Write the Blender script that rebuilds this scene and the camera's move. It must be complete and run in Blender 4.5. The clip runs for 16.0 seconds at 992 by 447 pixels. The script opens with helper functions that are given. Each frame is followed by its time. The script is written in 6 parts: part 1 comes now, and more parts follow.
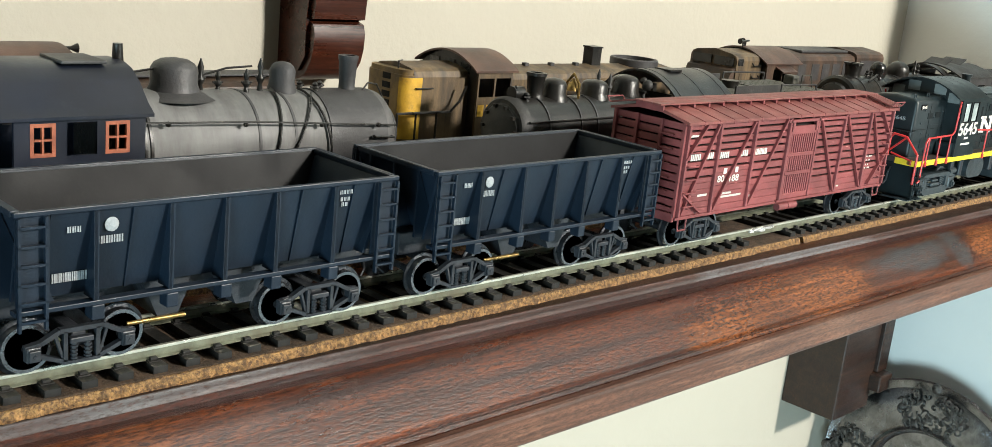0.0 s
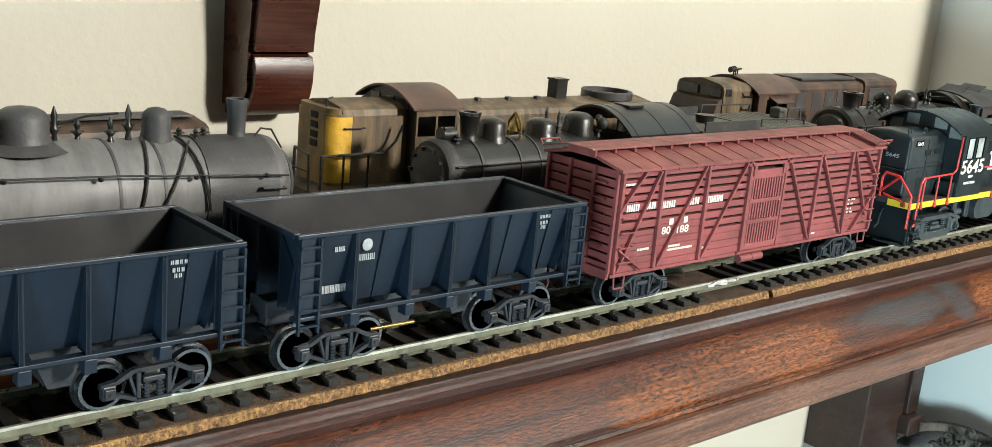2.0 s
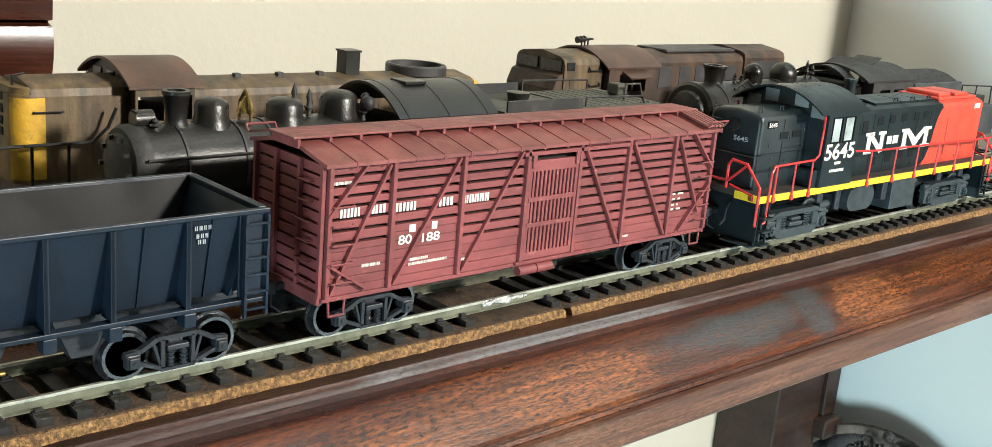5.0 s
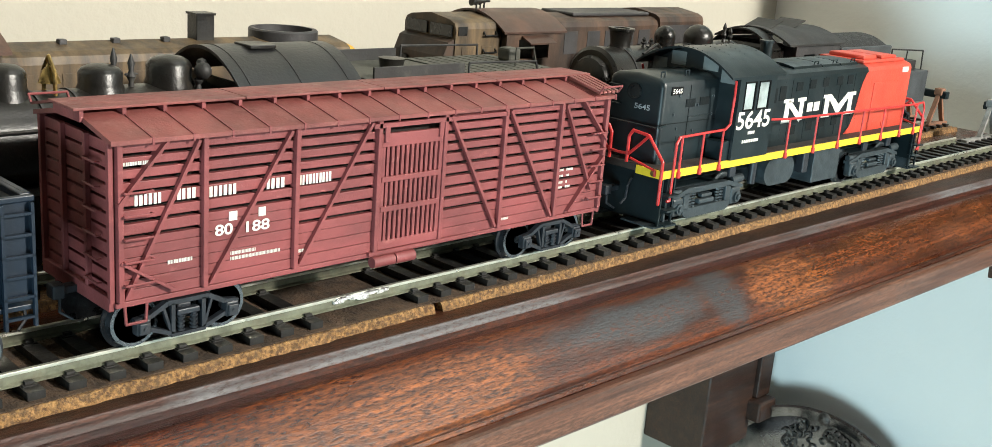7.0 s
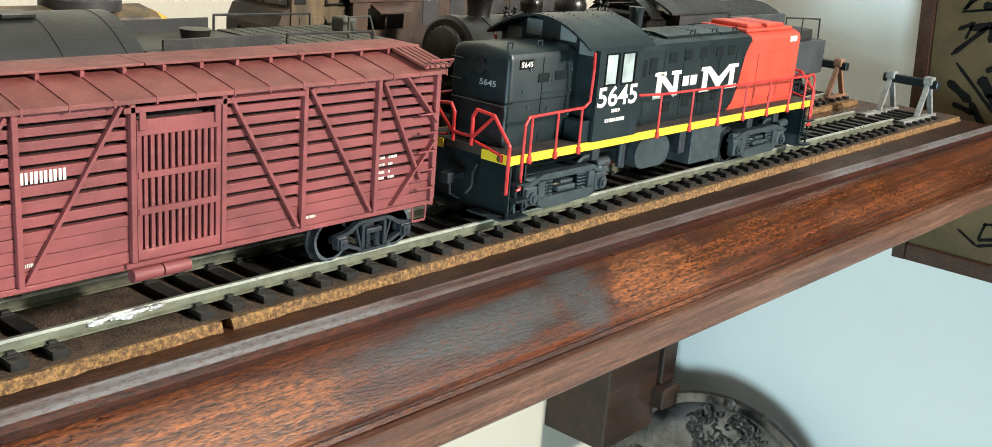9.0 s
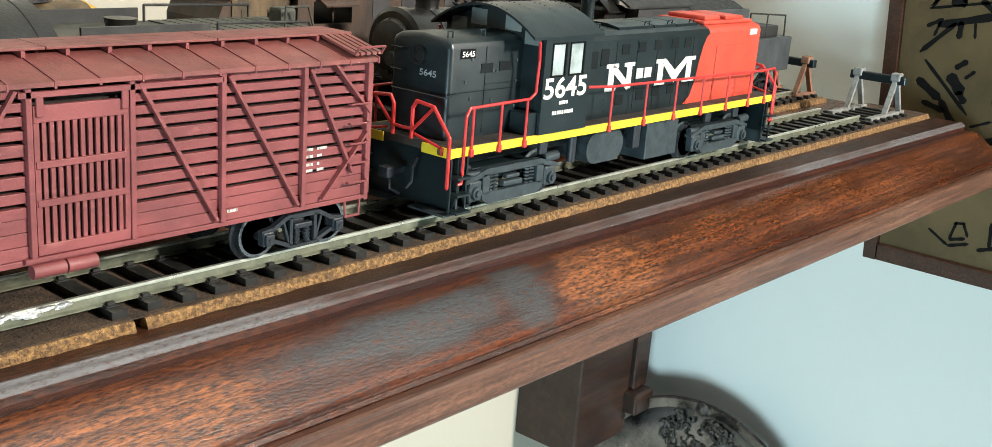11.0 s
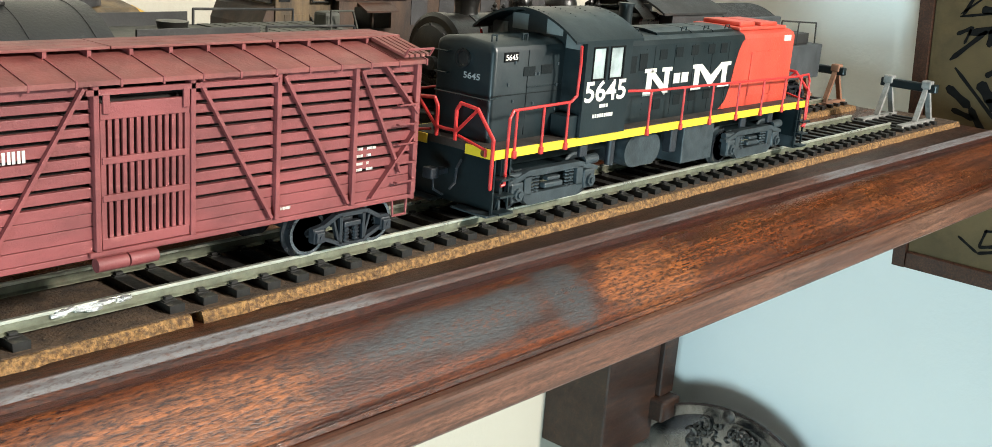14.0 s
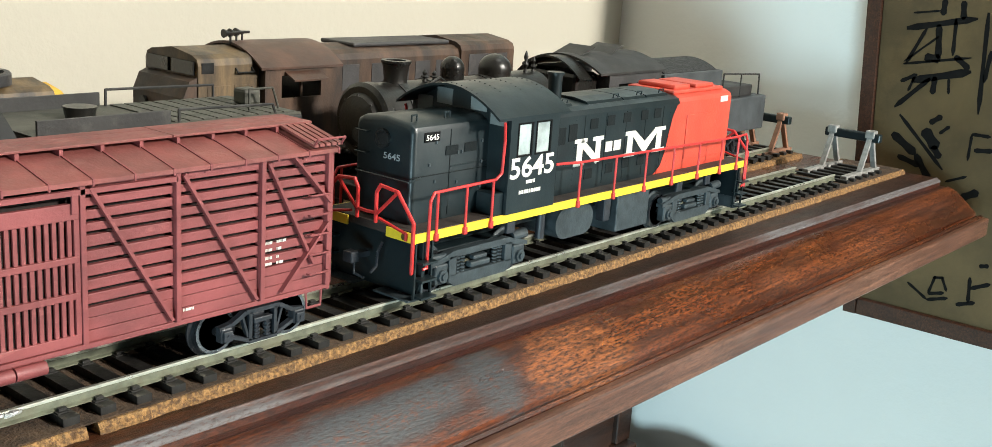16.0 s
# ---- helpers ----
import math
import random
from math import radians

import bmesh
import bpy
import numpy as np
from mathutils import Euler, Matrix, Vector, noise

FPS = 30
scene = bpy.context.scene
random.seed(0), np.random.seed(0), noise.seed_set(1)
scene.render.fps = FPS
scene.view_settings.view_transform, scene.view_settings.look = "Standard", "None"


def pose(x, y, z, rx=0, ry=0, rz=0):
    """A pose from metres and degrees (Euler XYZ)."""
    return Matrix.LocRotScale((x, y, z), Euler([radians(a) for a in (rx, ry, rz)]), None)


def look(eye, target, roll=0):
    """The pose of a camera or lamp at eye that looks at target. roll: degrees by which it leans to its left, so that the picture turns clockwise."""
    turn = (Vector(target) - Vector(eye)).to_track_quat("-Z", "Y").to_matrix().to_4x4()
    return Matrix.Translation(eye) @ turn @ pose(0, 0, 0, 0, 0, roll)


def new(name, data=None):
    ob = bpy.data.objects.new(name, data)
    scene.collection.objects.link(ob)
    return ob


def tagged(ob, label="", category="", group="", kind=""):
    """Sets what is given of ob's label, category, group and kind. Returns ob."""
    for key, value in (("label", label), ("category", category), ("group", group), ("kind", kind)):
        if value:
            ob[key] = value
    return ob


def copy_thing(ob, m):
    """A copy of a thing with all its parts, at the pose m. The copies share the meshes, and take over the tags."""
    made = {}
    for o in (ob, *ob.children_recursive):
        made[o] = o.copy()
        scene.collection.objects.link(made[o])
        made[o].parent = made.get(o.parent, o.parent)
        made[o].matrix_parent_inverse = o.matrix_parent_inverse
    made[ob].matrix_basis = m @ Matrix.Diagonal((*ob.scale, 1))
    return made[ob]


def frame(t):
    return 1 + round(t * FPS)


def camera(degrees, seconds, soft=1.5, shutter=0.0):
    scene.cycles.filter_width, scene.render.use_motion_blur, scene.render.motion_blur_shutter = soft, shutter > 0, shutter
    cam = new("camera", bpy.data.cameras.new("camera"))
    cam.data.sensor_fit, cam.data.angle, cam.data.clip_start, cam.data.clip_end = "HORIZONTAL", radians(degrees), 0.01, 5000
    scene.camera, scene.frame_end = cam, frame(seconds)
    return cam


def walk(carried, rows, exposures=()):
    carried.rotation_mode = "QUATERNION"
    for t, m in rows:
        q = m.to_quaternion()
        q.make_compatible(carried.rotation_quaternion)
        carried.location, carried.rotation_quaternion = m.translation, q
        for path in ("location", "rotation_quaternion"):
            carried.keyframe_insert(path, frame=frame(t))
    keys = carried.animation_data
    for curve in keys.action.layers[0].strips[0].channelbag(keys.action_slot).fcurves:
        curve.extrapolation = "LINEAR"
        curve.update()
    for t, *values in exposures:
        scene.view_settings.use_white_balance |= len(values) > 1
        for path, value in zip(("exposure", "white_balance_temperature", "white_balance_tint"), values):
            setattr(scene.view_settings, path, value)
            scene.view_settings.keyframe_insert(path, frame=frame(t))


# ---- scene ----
cam = camera(48.8, 16.0, soft=0.5)
# seconds, eye in metres, yaw, pitch and roll in degrees
ROWS = [
    (0.0, -0.27346, -0.19476, 0.08305, -45.549, -14.511, 5.918),
    (0.5, -0.27139, -0.20436, 0.08655, -42.427, -14.290, 5.406),
    (1.0, -0.25244, -0.20357, 0.08920, -42.029, -14.527, 5.239),
    (1.5, -0.23907, -0.19973, 0.08948, -41.852, -14.386, 5.035),
    (2.0, -0.22374, -0.19774, 0.08987, -42.168, -14.030, 5.245),
    (2.5, -0.20696, -0.19751, 0.08802, -42.635, -14.355, 5.100),
    (3.0, -0.19290, -0.19699, 0.08703, -42.787, -14.822, 4.905),
    (3.5, -0.17775, -0.19453, 0.08725, -43.337, -14.899, 4.753),
    (4.0, -0.16155, -0.19143, 0.08457, -43.524, -15.056, 5.093),
    (4.2, -0.15529, -0.19176, 0.08536, -43.463, -15.018, 5.067),
    (6.3, -0.11803, -0.18407, 0.08465, -44.196, -15.101, 4.692),
    (6.5, -0.11476, -0.18286, 0.08310, -44.471, -15.954, 4.531),
    (7.0, -0.09745, -0.17892, 0.07841, -46.278, -15.825, 4.708),
    (7.5, -0.08414, -0.17735, 0.07837, -47.344, -15.913, 4.813),
    (8.0, -0.07381, -0.17467, 0.07885, -48.273, -16.244, 4.307),
    (8.5, -0.06212, -0.17208, 0.07611, -49.489, -16.482, 4.889),
    (9.0, -0.05499, -0.17157, 0.07459, -50.104, -16.818, 4.782),
    (9.2, -0.05133, -0.17190, 0.07387, -50.238, -16.879, 5.006),
    (11.3, -0.03881, -0.17385, 0.06957, -51.126, -16.291, 4.448),
    (11.5, -0.03691, -0.17234, 0.07155, -51.650, -16.526, 4.725),
    (12.0, -0.03783, -0.17343, 0.07051, -51.666, -16.313, 4.608),
    (12.5, -0.03951, -0.17458, 0.06817, -51.319, -16.432, 4.719),
    (13.0, -0.04380, -0.17498, 0.06921, -50.823, -16.278, 4.799),
    (13.5, -0.04368, -0.17407, 0.06846, -50.793, -16.371, 4.846),
    (14.0, -0.04841, -0.17245, 0.06809, -49.807, -15.816, 4.572),
    (14.5, -0.04268, -0.17136, 0.06808, -50.533, -16.061, 4.777),
    (15.0, -0.03979, -0.17119, 0.07260, -50.865, -15.134, 4.324),
    (15.5, -0.03788, -0.17257, 0.07746, -51.139, -14.676, 4.150),
    (16.0, -0.03485, -0.17381, 0.07955, -51.300, -14.350, 4.024),
]


def gaze(x, y, z, yaw, pitch, roll):
    a, b = radians(yaw), radians(pitch)
    return look((x, y, z), (x - math.sin(a) * math.cos(b), y + math.cos(a) * math.cos(b), z + math.sin(b)), roll)


walk(cam, [(t, gaze(x, y, z, yaw, pitch, roll)) for t, x, y, z, yaw, pitch, roll in ROWS])

# ---- light ----
CM = 0.01


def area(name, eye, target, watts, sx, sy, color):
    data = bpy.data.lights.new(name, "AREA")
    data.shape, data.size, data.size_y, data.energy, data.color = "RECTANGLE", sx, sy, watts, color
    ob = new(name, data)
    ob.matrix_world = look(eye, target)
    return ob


area("room_lamp_light", (0.44, -1.06, 0.54), (0.08, 0.02, 0.0), 29.0, 0.11, 0.11, (1.0, 0.95, 0.86))
# unseen lamp, added overhead to fill the roofs and moulding tops
area("added_overhead_light", (0.35, -0.24, 0.96), (0.06, -0.02, 0.0), 1.7, 0.2, 0.2, (1.0, 0.96, 0.90))
area("window_light", (-2.94, -1.85, -0.60), (0.45, 0.0, 0.0), 122.0, 1.10, 0.90, (0.64, 0.91, 1.0))
world = bpy.data.worlds.new("room_air")
scene.world = world
world.use_nodes = True
sky = world.node_tree.nodes.new("ShaderNodeTexSky")
sky.sky_type, sky.sun_disc, sky.sun_elevation, sky.sun_rotation = "NISHITA", False, radians(40), radians(120)
world.node_tree.links.new(sky.outputs[0], world.node_tree.nodes["Background"].inputs[0])
world.node_tree.nodes["Background"].inputs[1].default_value = 0.08


# ---- materials ----
def nodes_of(name):
    m = bpy.data.materials.new(name)
    m.use_nodes = True
    return m, m.node_tree.nodes, m.node_tree.links, m.node_tree.nodes["Principled BSDF"]


def tint(nodes, links, fac, a, b):
    mix = nodes.new("ShaderNodeMix")
    mix.data_type = "RGBA"
    links.new(fac, mix.inputs[0])
    for slot, value in ((6, a), (7, b)):
        if isinstance(value, tuple):
            mix.inputs[slot].default_value = (*value, 1)
        else:
            links.new(value, mix.inputs[slot])
    return mix.outputs[2]


def grain(nodes, links, scale, detail=4, stretch=(1, 1, 1), low=0.35, high=0.65, rough=0.6):
    co = nodes.new("ShaderNodeTexCoord")
    mp = nodes.new("ShaderNodeMapping")
    mp.inputs["Scale"].default_value = stretch
    n = nodes.new("ShaderNodeTexNoise")
    n.inputs["Scale"].default_value, n.inputs["Detail"].default_value, n.inputs["Roughness"].default_value = scale, detail, rough
    r = nodes.new("ShaderNodeMapRange")
    r.inputs["From Min"].default_value, r.inputs["From Max"].default_value = low, high
    links.new(co.outputs["Object"], mp.inputs[0])
    links.new(mp.outputs[0], n.inputs["Vector"])
    links.new(n.outputs["Fac"], r.inputs["Value"])
    return r.outputs[0]


def relief(nodes, links, bsdf, fac, strength, distance):
    b = nodes.new("ShaderNodeBump")
    b.inputs["Strength"].default_value, b.inputs["Distance"].default_value = strength, distance
    links.new(fac, b.inputs["Height"])
    links.new(b.outputs[0], bsdf.inputs["Normal"])


def painted(name, base, rough=0.5, metal=0.0, vary=0.25, scale=160, wear=None, wear_low=0.58, wear_high=0.72, wear_scale=110, bump=0.15, streak=(1, 1, 1), coat=0.0, spec=0.5):
    """Model paint or metal: tone drift, fine grain, and worn or rusty spots."""
    m, n, l, b = nodes_of(name)
    lo, hi = tuple(c * (1 - vary) for c in base), tuple(min(1, c * (1 + vary)) for c in base)
    col = tint(n, l, grain(n, l, scale, 5, streak), lo, hi)
    if wear:
        col = tint(n, l, grain(n, l, wear_scale, 6, streak, wear_low, wear_high, 0.7), col, wear)
    l.new(col, b.inputs["Base Color"])
    fine = grain(n, l, 1400, 3)
    rr = n.new("ShaderNodeMapRange")
    rr.inputs["To Min"].default_value, rr.inputs["To Max"].default_value = max(0.05, rough - 0.08), min(1, rough + 0.1)
    l.new(grain(n, l, scale * 0.7, 4), rr.inputs["Value"])
    l.new(rr.outputs[0], b.inputs["Roughness"])
    b.inputs["Metallic"].default_value = metal
    b.inputs["Coat Weight"].default_value = coat
    b.inputs["Specular IOR Level"].default_value = spec
    relief(n, l, b, fine, bump, 0.0002)
    return m


def patch_mask(n, l, spots):
    """Stained places: (x, y, half length, half width) in metres from the object's origin, with ragged rims."""
    total = None
    rag = grain(n, l, 130, 6, (0.4, 1, 1), 0.25, 0.75, 0.7)
    for x, y, rx, ry in spots:
        co, mp, ln = n.new("ShaderNodeTexCoord"), n.new("ShaderNodeMapping"), n.new("ShaderNodeVectorMath")
        mp.inputs["Location"].default_value = (-x / rx, -y / ry, 0)
        mp.inputs["Scale"].default_value = (1 / rx, 1 / ry, 0)
        ln.operation = "LENGTH"
        add, rim = n.new("ShaderNodeMath"), n.new("ShaderNodeMapRange")
        rim.inputs["From Min"].default_value, rim.inputs["From Max"].default_value = 1.55, 1.1
        l.new(co.outputs["Object"], mp.inputs[0])
        l.new(mp.outputs[0], ln.inputs[0])
        l.new(ln.outputs["Value"], add.inputs[0])
        l.new(rag, add.inputs[1])
        l.new(add.outputs[0], rim.inputs["Value"])
        if total is None:
            total = rim.outputs[0]
        else:
            most = n.new("ShaderNodeMath")
            most.operation = "MAXIMUM"
            l.new(total, most.inputs[0])
            l.new(rim.outputs[0], most.inputs[1])
            total = most.outputs[0]
    return total


def varnished(name, dark, mid, light, worn=None, rough=0.3, worn_low=0.56, coat=0.15, pore=1.0, spots=(), bare=()):
    """Stained wood with the grain along x, short pores, fine streaks, bared places and worn grey stains."""
    m, n, l, b = nodes_of(name)
    col = tint(n, l, grain(n, l, 190, 6, (0.035, 1, 1), 0.36, 0.64), dark, mid)
    col = tint(n, l, grain(n, l, 34, 4, (0.35, 1, 1), 0.52, 0.80), col, light)
    if bare:
        col = tint(n, l, patch_mask(n, l, bare), col, light)
    flecks = grain(n, l, 1900, 4, (0.26, 1, 1), 0.36, 0.60, 0.65)
    col = tint(n, l, flecks, tuple(d * 0.5 * pore + c * 0.6 * (1 - pore) for d, c in zip(dark, mid)), col)
    streak = grain(n, l, 900, 5, (0.03, 1, 1), 0.40, 0.62, 0.7)
    dim = n.new("ShaderNodeMixRGB")
    dim.blend_type, dim.inputs[0].default_value = "MULTIPLY", 0.55
    l.new(col, dim.inputs[1])
    l.new(streak, dim.inputs[2])
    col = dim.outputs[0]
    stain = None
    if worn:
        patch = patch_mask(n, l, spots) if spots else grain(n, l, 21, 4, (0.35, 1, 1), worn_low, worn_low + 0.07, 0.55)
        cut = n.new("ShaderNodeMath")
        cut.operation = "MULTIPLY"
        l.new(patch, cut.inputs[0])
        l.new(grain(n, l, 1700, 4, (0.4, 1, 1), 0.30, 0.52, 0.7), cut.inputs[1])
        stain = cut.outputs[0]
        col = tint(n, l, stain, col, worn)
    l.new(col, b.inputs["Base Color"])
    rr = n.new("ShaderNodeMapRange")
    rr.inputs["To Min"].default_value, rr.inputs["To Max"].default_value = rough - 0.06, rough + 0.2
    l.new(grain(n, l, 60, 4, (0.3, 1, 1)), rr.inputs["Value"])
    l.new(rr.outputs[0], b.inputs["Roughness"])
    b.inputs["Specular IOR Level"].default_value = 0.46
    b.inputs["Coat Weight"].default_value, b.inputs["Coat Roughness"].default_value = coat, 0.24
    relief(n, l, b, flecks, 0.05 + 0.24 * pore, 0.0003)
    return m


def plaster(name, base, vary=0.04):
    m, n, l, b = nodes_of(name)
    l.new(tint(n, l, grain(n, l, 7, 5), tuple(c * (1 - vary) for c in base), base), b.inputs["Base Color"])
    b.inputs["Roughness"].default_value = 0.85
    relief(n, l, b, grain(n, l, 260, 4), 0.12, 0.0008)
    return m


M = {}
M["cream"] = plaster("cream_wall_paint", (0.49, 0.465, 0.39))
M["pale"] = plaster("pale_wall_paint", (0.80, 0.82, 0.80))
M["floor"] = painted("floor_boards", (0.16, 0.09, 0.045), 0.45, scale=9, streak=(0.2, 1, 1))
M["shelf"] = varnished("shelf_varnish", (0.036, 0.008, 0.004), (0.215, 0.054, 0.015), (0.32, 0.100, 0.027), (0.038, 0.040, 0.043), 0.25, coat=0.22, pore=0.9,
                       spots=((0.105, -0.0945, 0.040, 0.0045), (0.140, -0.095, 0.011, 0.0085)),
                       bare=((0.170, -0.098, 0.022, 0.009), (0.045, -0.096, 0.030, 0.007), (-0.02, -0.098, 0.020, 0.006)))
# dark red that carries the shade under the bead's overhang
M["fillet"] = varnished("fillet_groove_shade", (0.040, 0.008, 0.004), (0.085, 0.018, 0.007), (0.16, 0.045, 0.015), None, 0.35)
# for unseen walls and ceiling, dark to hold down bounced light
M["dim"] = plaster("dark_unseen_wall_paint", (0.15, 0.125, 0.10))
M["stencil"] = painted("dull_stencil", (0.27, 0.29, 0.30), 0.6, vary=0.25, scale=900)
M["oldochre"] = painted("sooty_ochre", (0.17, 0.105, 0.03), 0.55, vary=0.4, scale=120, wear=(0.06, 0.042, 0.025), wear_low=0.5, wear_high=0.7, wear_scale=90)
M["shelfdark"] = varnished("dark_shelf_varnish", (0.018, 0.006, 0.003), (0.070, 0.021, 0.009), (0.15, 0.050, 0.018), None, 0.42, coat=0.0)
M["bead"] = varnished("pinkish_bead_wood", (0.040, 0.013, 0.008), (0.110, 0.042, 0.026), (0.17, 0.080, 0.055), (0.10, 0.094, 0.096), 0.50, 0.50, coat=0.0, pore=0.8)
M["lip"] = varnished("worn_lip_wood", (0.095, 0.036, 0.021), (0.20, 0.088, 0.052), (0.29, 0.145, 0.088), None, 0.36, coat=0.0, pore=0.35)
M["corbel"] = varnished("corbel_wood", (0.045, 0.011, 0.006), (0.085, 0.023, 0.011), (0.15, 0.046, 0.018), None, 0.28, pore=0.08)
M["post"] = varnished("dark_post_wood", (0.022, 0.008, 0.004), (0.06, 0.022, 0.009), (0.10, 0.04, 0.015), None, 0.45)
M["cork"] = painted("cork", (0.235, 0.128, 0.044), 0.75, vary=0.6, scale=900, wear=(0.085, 0.042, 0.016), wear_scale=1100, wear_low=0.47, wear_high=0.60, bump=1.0)
M["grime"] = painted("dusty_cork_top", (0.060, 0.036, 0.020), 0.95, vary=0.5, scale=260, wear=(0.035, 0.022, 0.013), wear_scale=150, bump=0.9)
M["rail"] = painted("nickel_rail", (0.74, 0.74, 0.64), 0.34, 0.8, 0.12, 300, (0.36, 0.32, 0.2), 0.6, 0.8, bump=0.05)
M["web"] = painted("tarnished_rail_web", (0.17, 0.18, 0.13), 0.5, 0.35, 0.3, 300, (0.14, 0.12, 0.08), 0.5, 0.75)
M["solder"] = painted("silver_solder", (0.78, 0.78, 0.76), 0.3, 0.7, 0.3, 700, bump=0.8)
M["tie"] = painted("black_tie_plastic", (0.010, 0.009, 0.008), 0.55, vary=0.4, scale=400, wear=(0.09, 0.07, 0.05), wear_low=0.6, wear_high=0.8, wear_scale=320)
M["navy"] = painted("navy_hopper_paint", (0.0058, 0.0125, 0.023), 0.45, bump=0.06, vary=0.18, scale=120, wear=(0.018, 0.025, 0.034), wear_low=0.62, wear_high=0.85, wear_scale=240, streak=(1, 1, 0.4), spec=0.35)
M["hopper_in"] = painted("dull_hopper_inside", (0.0062, 0.0064, 0.0070), 0.5, bump=0.04, vary=0.25, scale=90, wear=(0.018, 0.017, 0.016), wear_low=0.6, wear_high=0.8, spec=0.15)
M["locotruck"] = painted("grey_truck_casting", (0.030, 0.040, 0.045), 0.42, vary=0.3, scale=300)
M["truckgrey"] = painted("dark_truck_metal", (0.015, 0.018, 0.023), 0.45, vary=0.3, scale=400)
M["wheel"] = painted("steel_wheel", (0.05, 0.053, 0.06), 0.32, 0.8, 0.3, 500)
M["tread"] = painted("bright_wheel_rim", (0.20, 0.205, 0.22), 0.25, 0.95, 0.15, 500)
M["red"] = painted("oxide_red_paint", (0.185, 0.042, 0.042), 0.56, vary=0.22, scale=130, wear=(0.30, 0.095, 0.085), wear_low=0.6, wear_high=0.8, wear_scale=300, streak=(0.4, 1, 1))
M["redroof"] = painted("dusty_red_roof", (0.165, 0.044, 0.038), 0.6, vary=0.28, scale=90, wear=(0.24, 0.10, 0.085), wear_low=0.55, wear_high=0.8, wear_scale=160)
# near-black that stands in for the shade inside the stock car
M["dark"] = painted("inside_shade", (0.014, 0.008, 0.007), 0.9)
M["white"] = painted("white_lettering", (0.62, 0.59, 0.53), 0.6, vary=0.1, scale=900, wear=(0.5, 0.38, 0.34), wear_low=0.66, wear_high=0.8, wear_scale=900)
M["locoblack"] = painted("loco_black_green", (0.0068, 0.0128, 0.0150), 0.36, bump=0.05, vary=0.2, scale=110, wear=(0.016, 0.021, 0.021), wear_low=0.55, wear_high=0.8, spec=0.4)
M["locored"] = painted("bright_red_paint", (0.54, 0.062, 0.036), 0.42, vary=0.12, scale=120)
M["railing"] = painted("red_handrail", (0.52, 0.03, 0.028), 0.38, vary=0.15, scale=300)
M["yellow"] = painted("yellow_stripe", (0.72, 0.52, 0.03), 0.42, vary=0.1, scale=200)
M["deck"] = painted("brown_black_deck", (0.03, 0.022, 0.018), 0.7, vary=0.3, scale=220)
# dark colour stands in for shade in the louvres, also draws joint lines
M["recess_shade"] = painted("painted_recess_shade", (0.0048, 0.0075, 0.0082), 0.55, vary=0.2, spec=0.2)
M["glassy"] = painted("clouded_cab_glass", (0.33, 0.38, 0.37), 0.12, vary=0.35, scale=120, coat=0.5)
M["dimglass"] = painted("dim_cab_glass", (0.17, 0.19, 0.19), 0.1, vary=0.25, scale=60, coat=0.5)
M["lens"] = painted("dark_lamp_lens", (0.02, 0.02, 0.02), 0.12, vary=0.3)
M["steam"] = painted("weathered_grey_boiler", (0.125, 0.125, 0.122), 0.58, 0.0, 0.35, 60, (0.045, 0.041, 0.039), 0.46, 0.70, 48, streak=(1.6, 0.6, 0.35), bump=0.05)
M["steamrust"] = painted("rust_stain", (0.20, 0.10, 0.06), 0.7, vary=0.4, scale=120, wear=(0.10, 0.08, 0.07))
M["smoke"] = painted("sooty_grey", (0.034, 0.033, 0.034), 0.55, 0.0, 0.35, 80, (0.095, 0.086, 0.08), 0.58, 0.78, 90)
M["roofblack"] = painted("satin_black_roof", (0.010, 0.010, 0.011), 0.36, vary=0.3, scale=70, wear=(0.04, 0.04, 0.038), wear_low=0.6)
M["blueblack"] = painted("blue_black_cab", (0.0075, 0.0105, 0.020), 0.36, bump=0.04, vary=0.25, scale=80, wear=(0.020, 0.025, 0.034), wear_low=0.6)
M["orange"] = painted("orange_window_frame", (0.30, 0.085, 0.04), 0.55, vary=0.2, scale=300)
M["iron"] = painted("weathered_black_iron", (0.013, 0.012, 0.0105), 0.33, 0.2, 0.4, 100, (0.06, 0.046, 0.033), 0.58, 0.8, 130)
M["dust"] = painted("dusty_black", (0.020, 0.0195, 0.019), 0.6, vary=0.35, scale=90, wear=(0.085, 0.08, 0.07), wear_low=0.56, wear_high=0.78)
M["rustdiesel"] = painted("rusty_brown_diesel", (0.058, 0.032, 0.019), 0.55, vary=0.6, scale=90, wear=(0.018, 0.014, 0.012), wear_low=0.44, wear_high=0.64, wear_scale=70, streak=(1.6, 1, 0.5))
M["rusttan"] = painted("faded_tan_diesel", (0.110, 0.072, 0.034), 0.52, vary=0.5, scale=90, wear=(0.022, 0.016, 0.012), wear_low=0.44, wear_high=0.66, wear_scale=75, streak=(1.9, 1, 0.3))
M["ochre"] = painted("worn_yellow_nose", (0.50, 0.29, 0.025), 0.55, vary=0.3, scale=120, wear=(0.12, 0.08, 0.04), wear_low=0.54, wear_high=0.7, wear_scale=130)
M["rustroof"] = painted("red_brown_roof", (0.070, 0.034, 0.022), 0.45, vary=0.45, scale=70, wear=(0.05, 0.036, 0.03), wear_low=0.52, wear_high=0.7, wear_scale=50)
M["tendergreen"] = painted("dusty_green_tender", (0.060, 0.060, 0.047), 0.65, vary=0.4, scale=110, wear=(0.020, 0.020, 0.018), wear_low=0.52, wear_high=0.7)
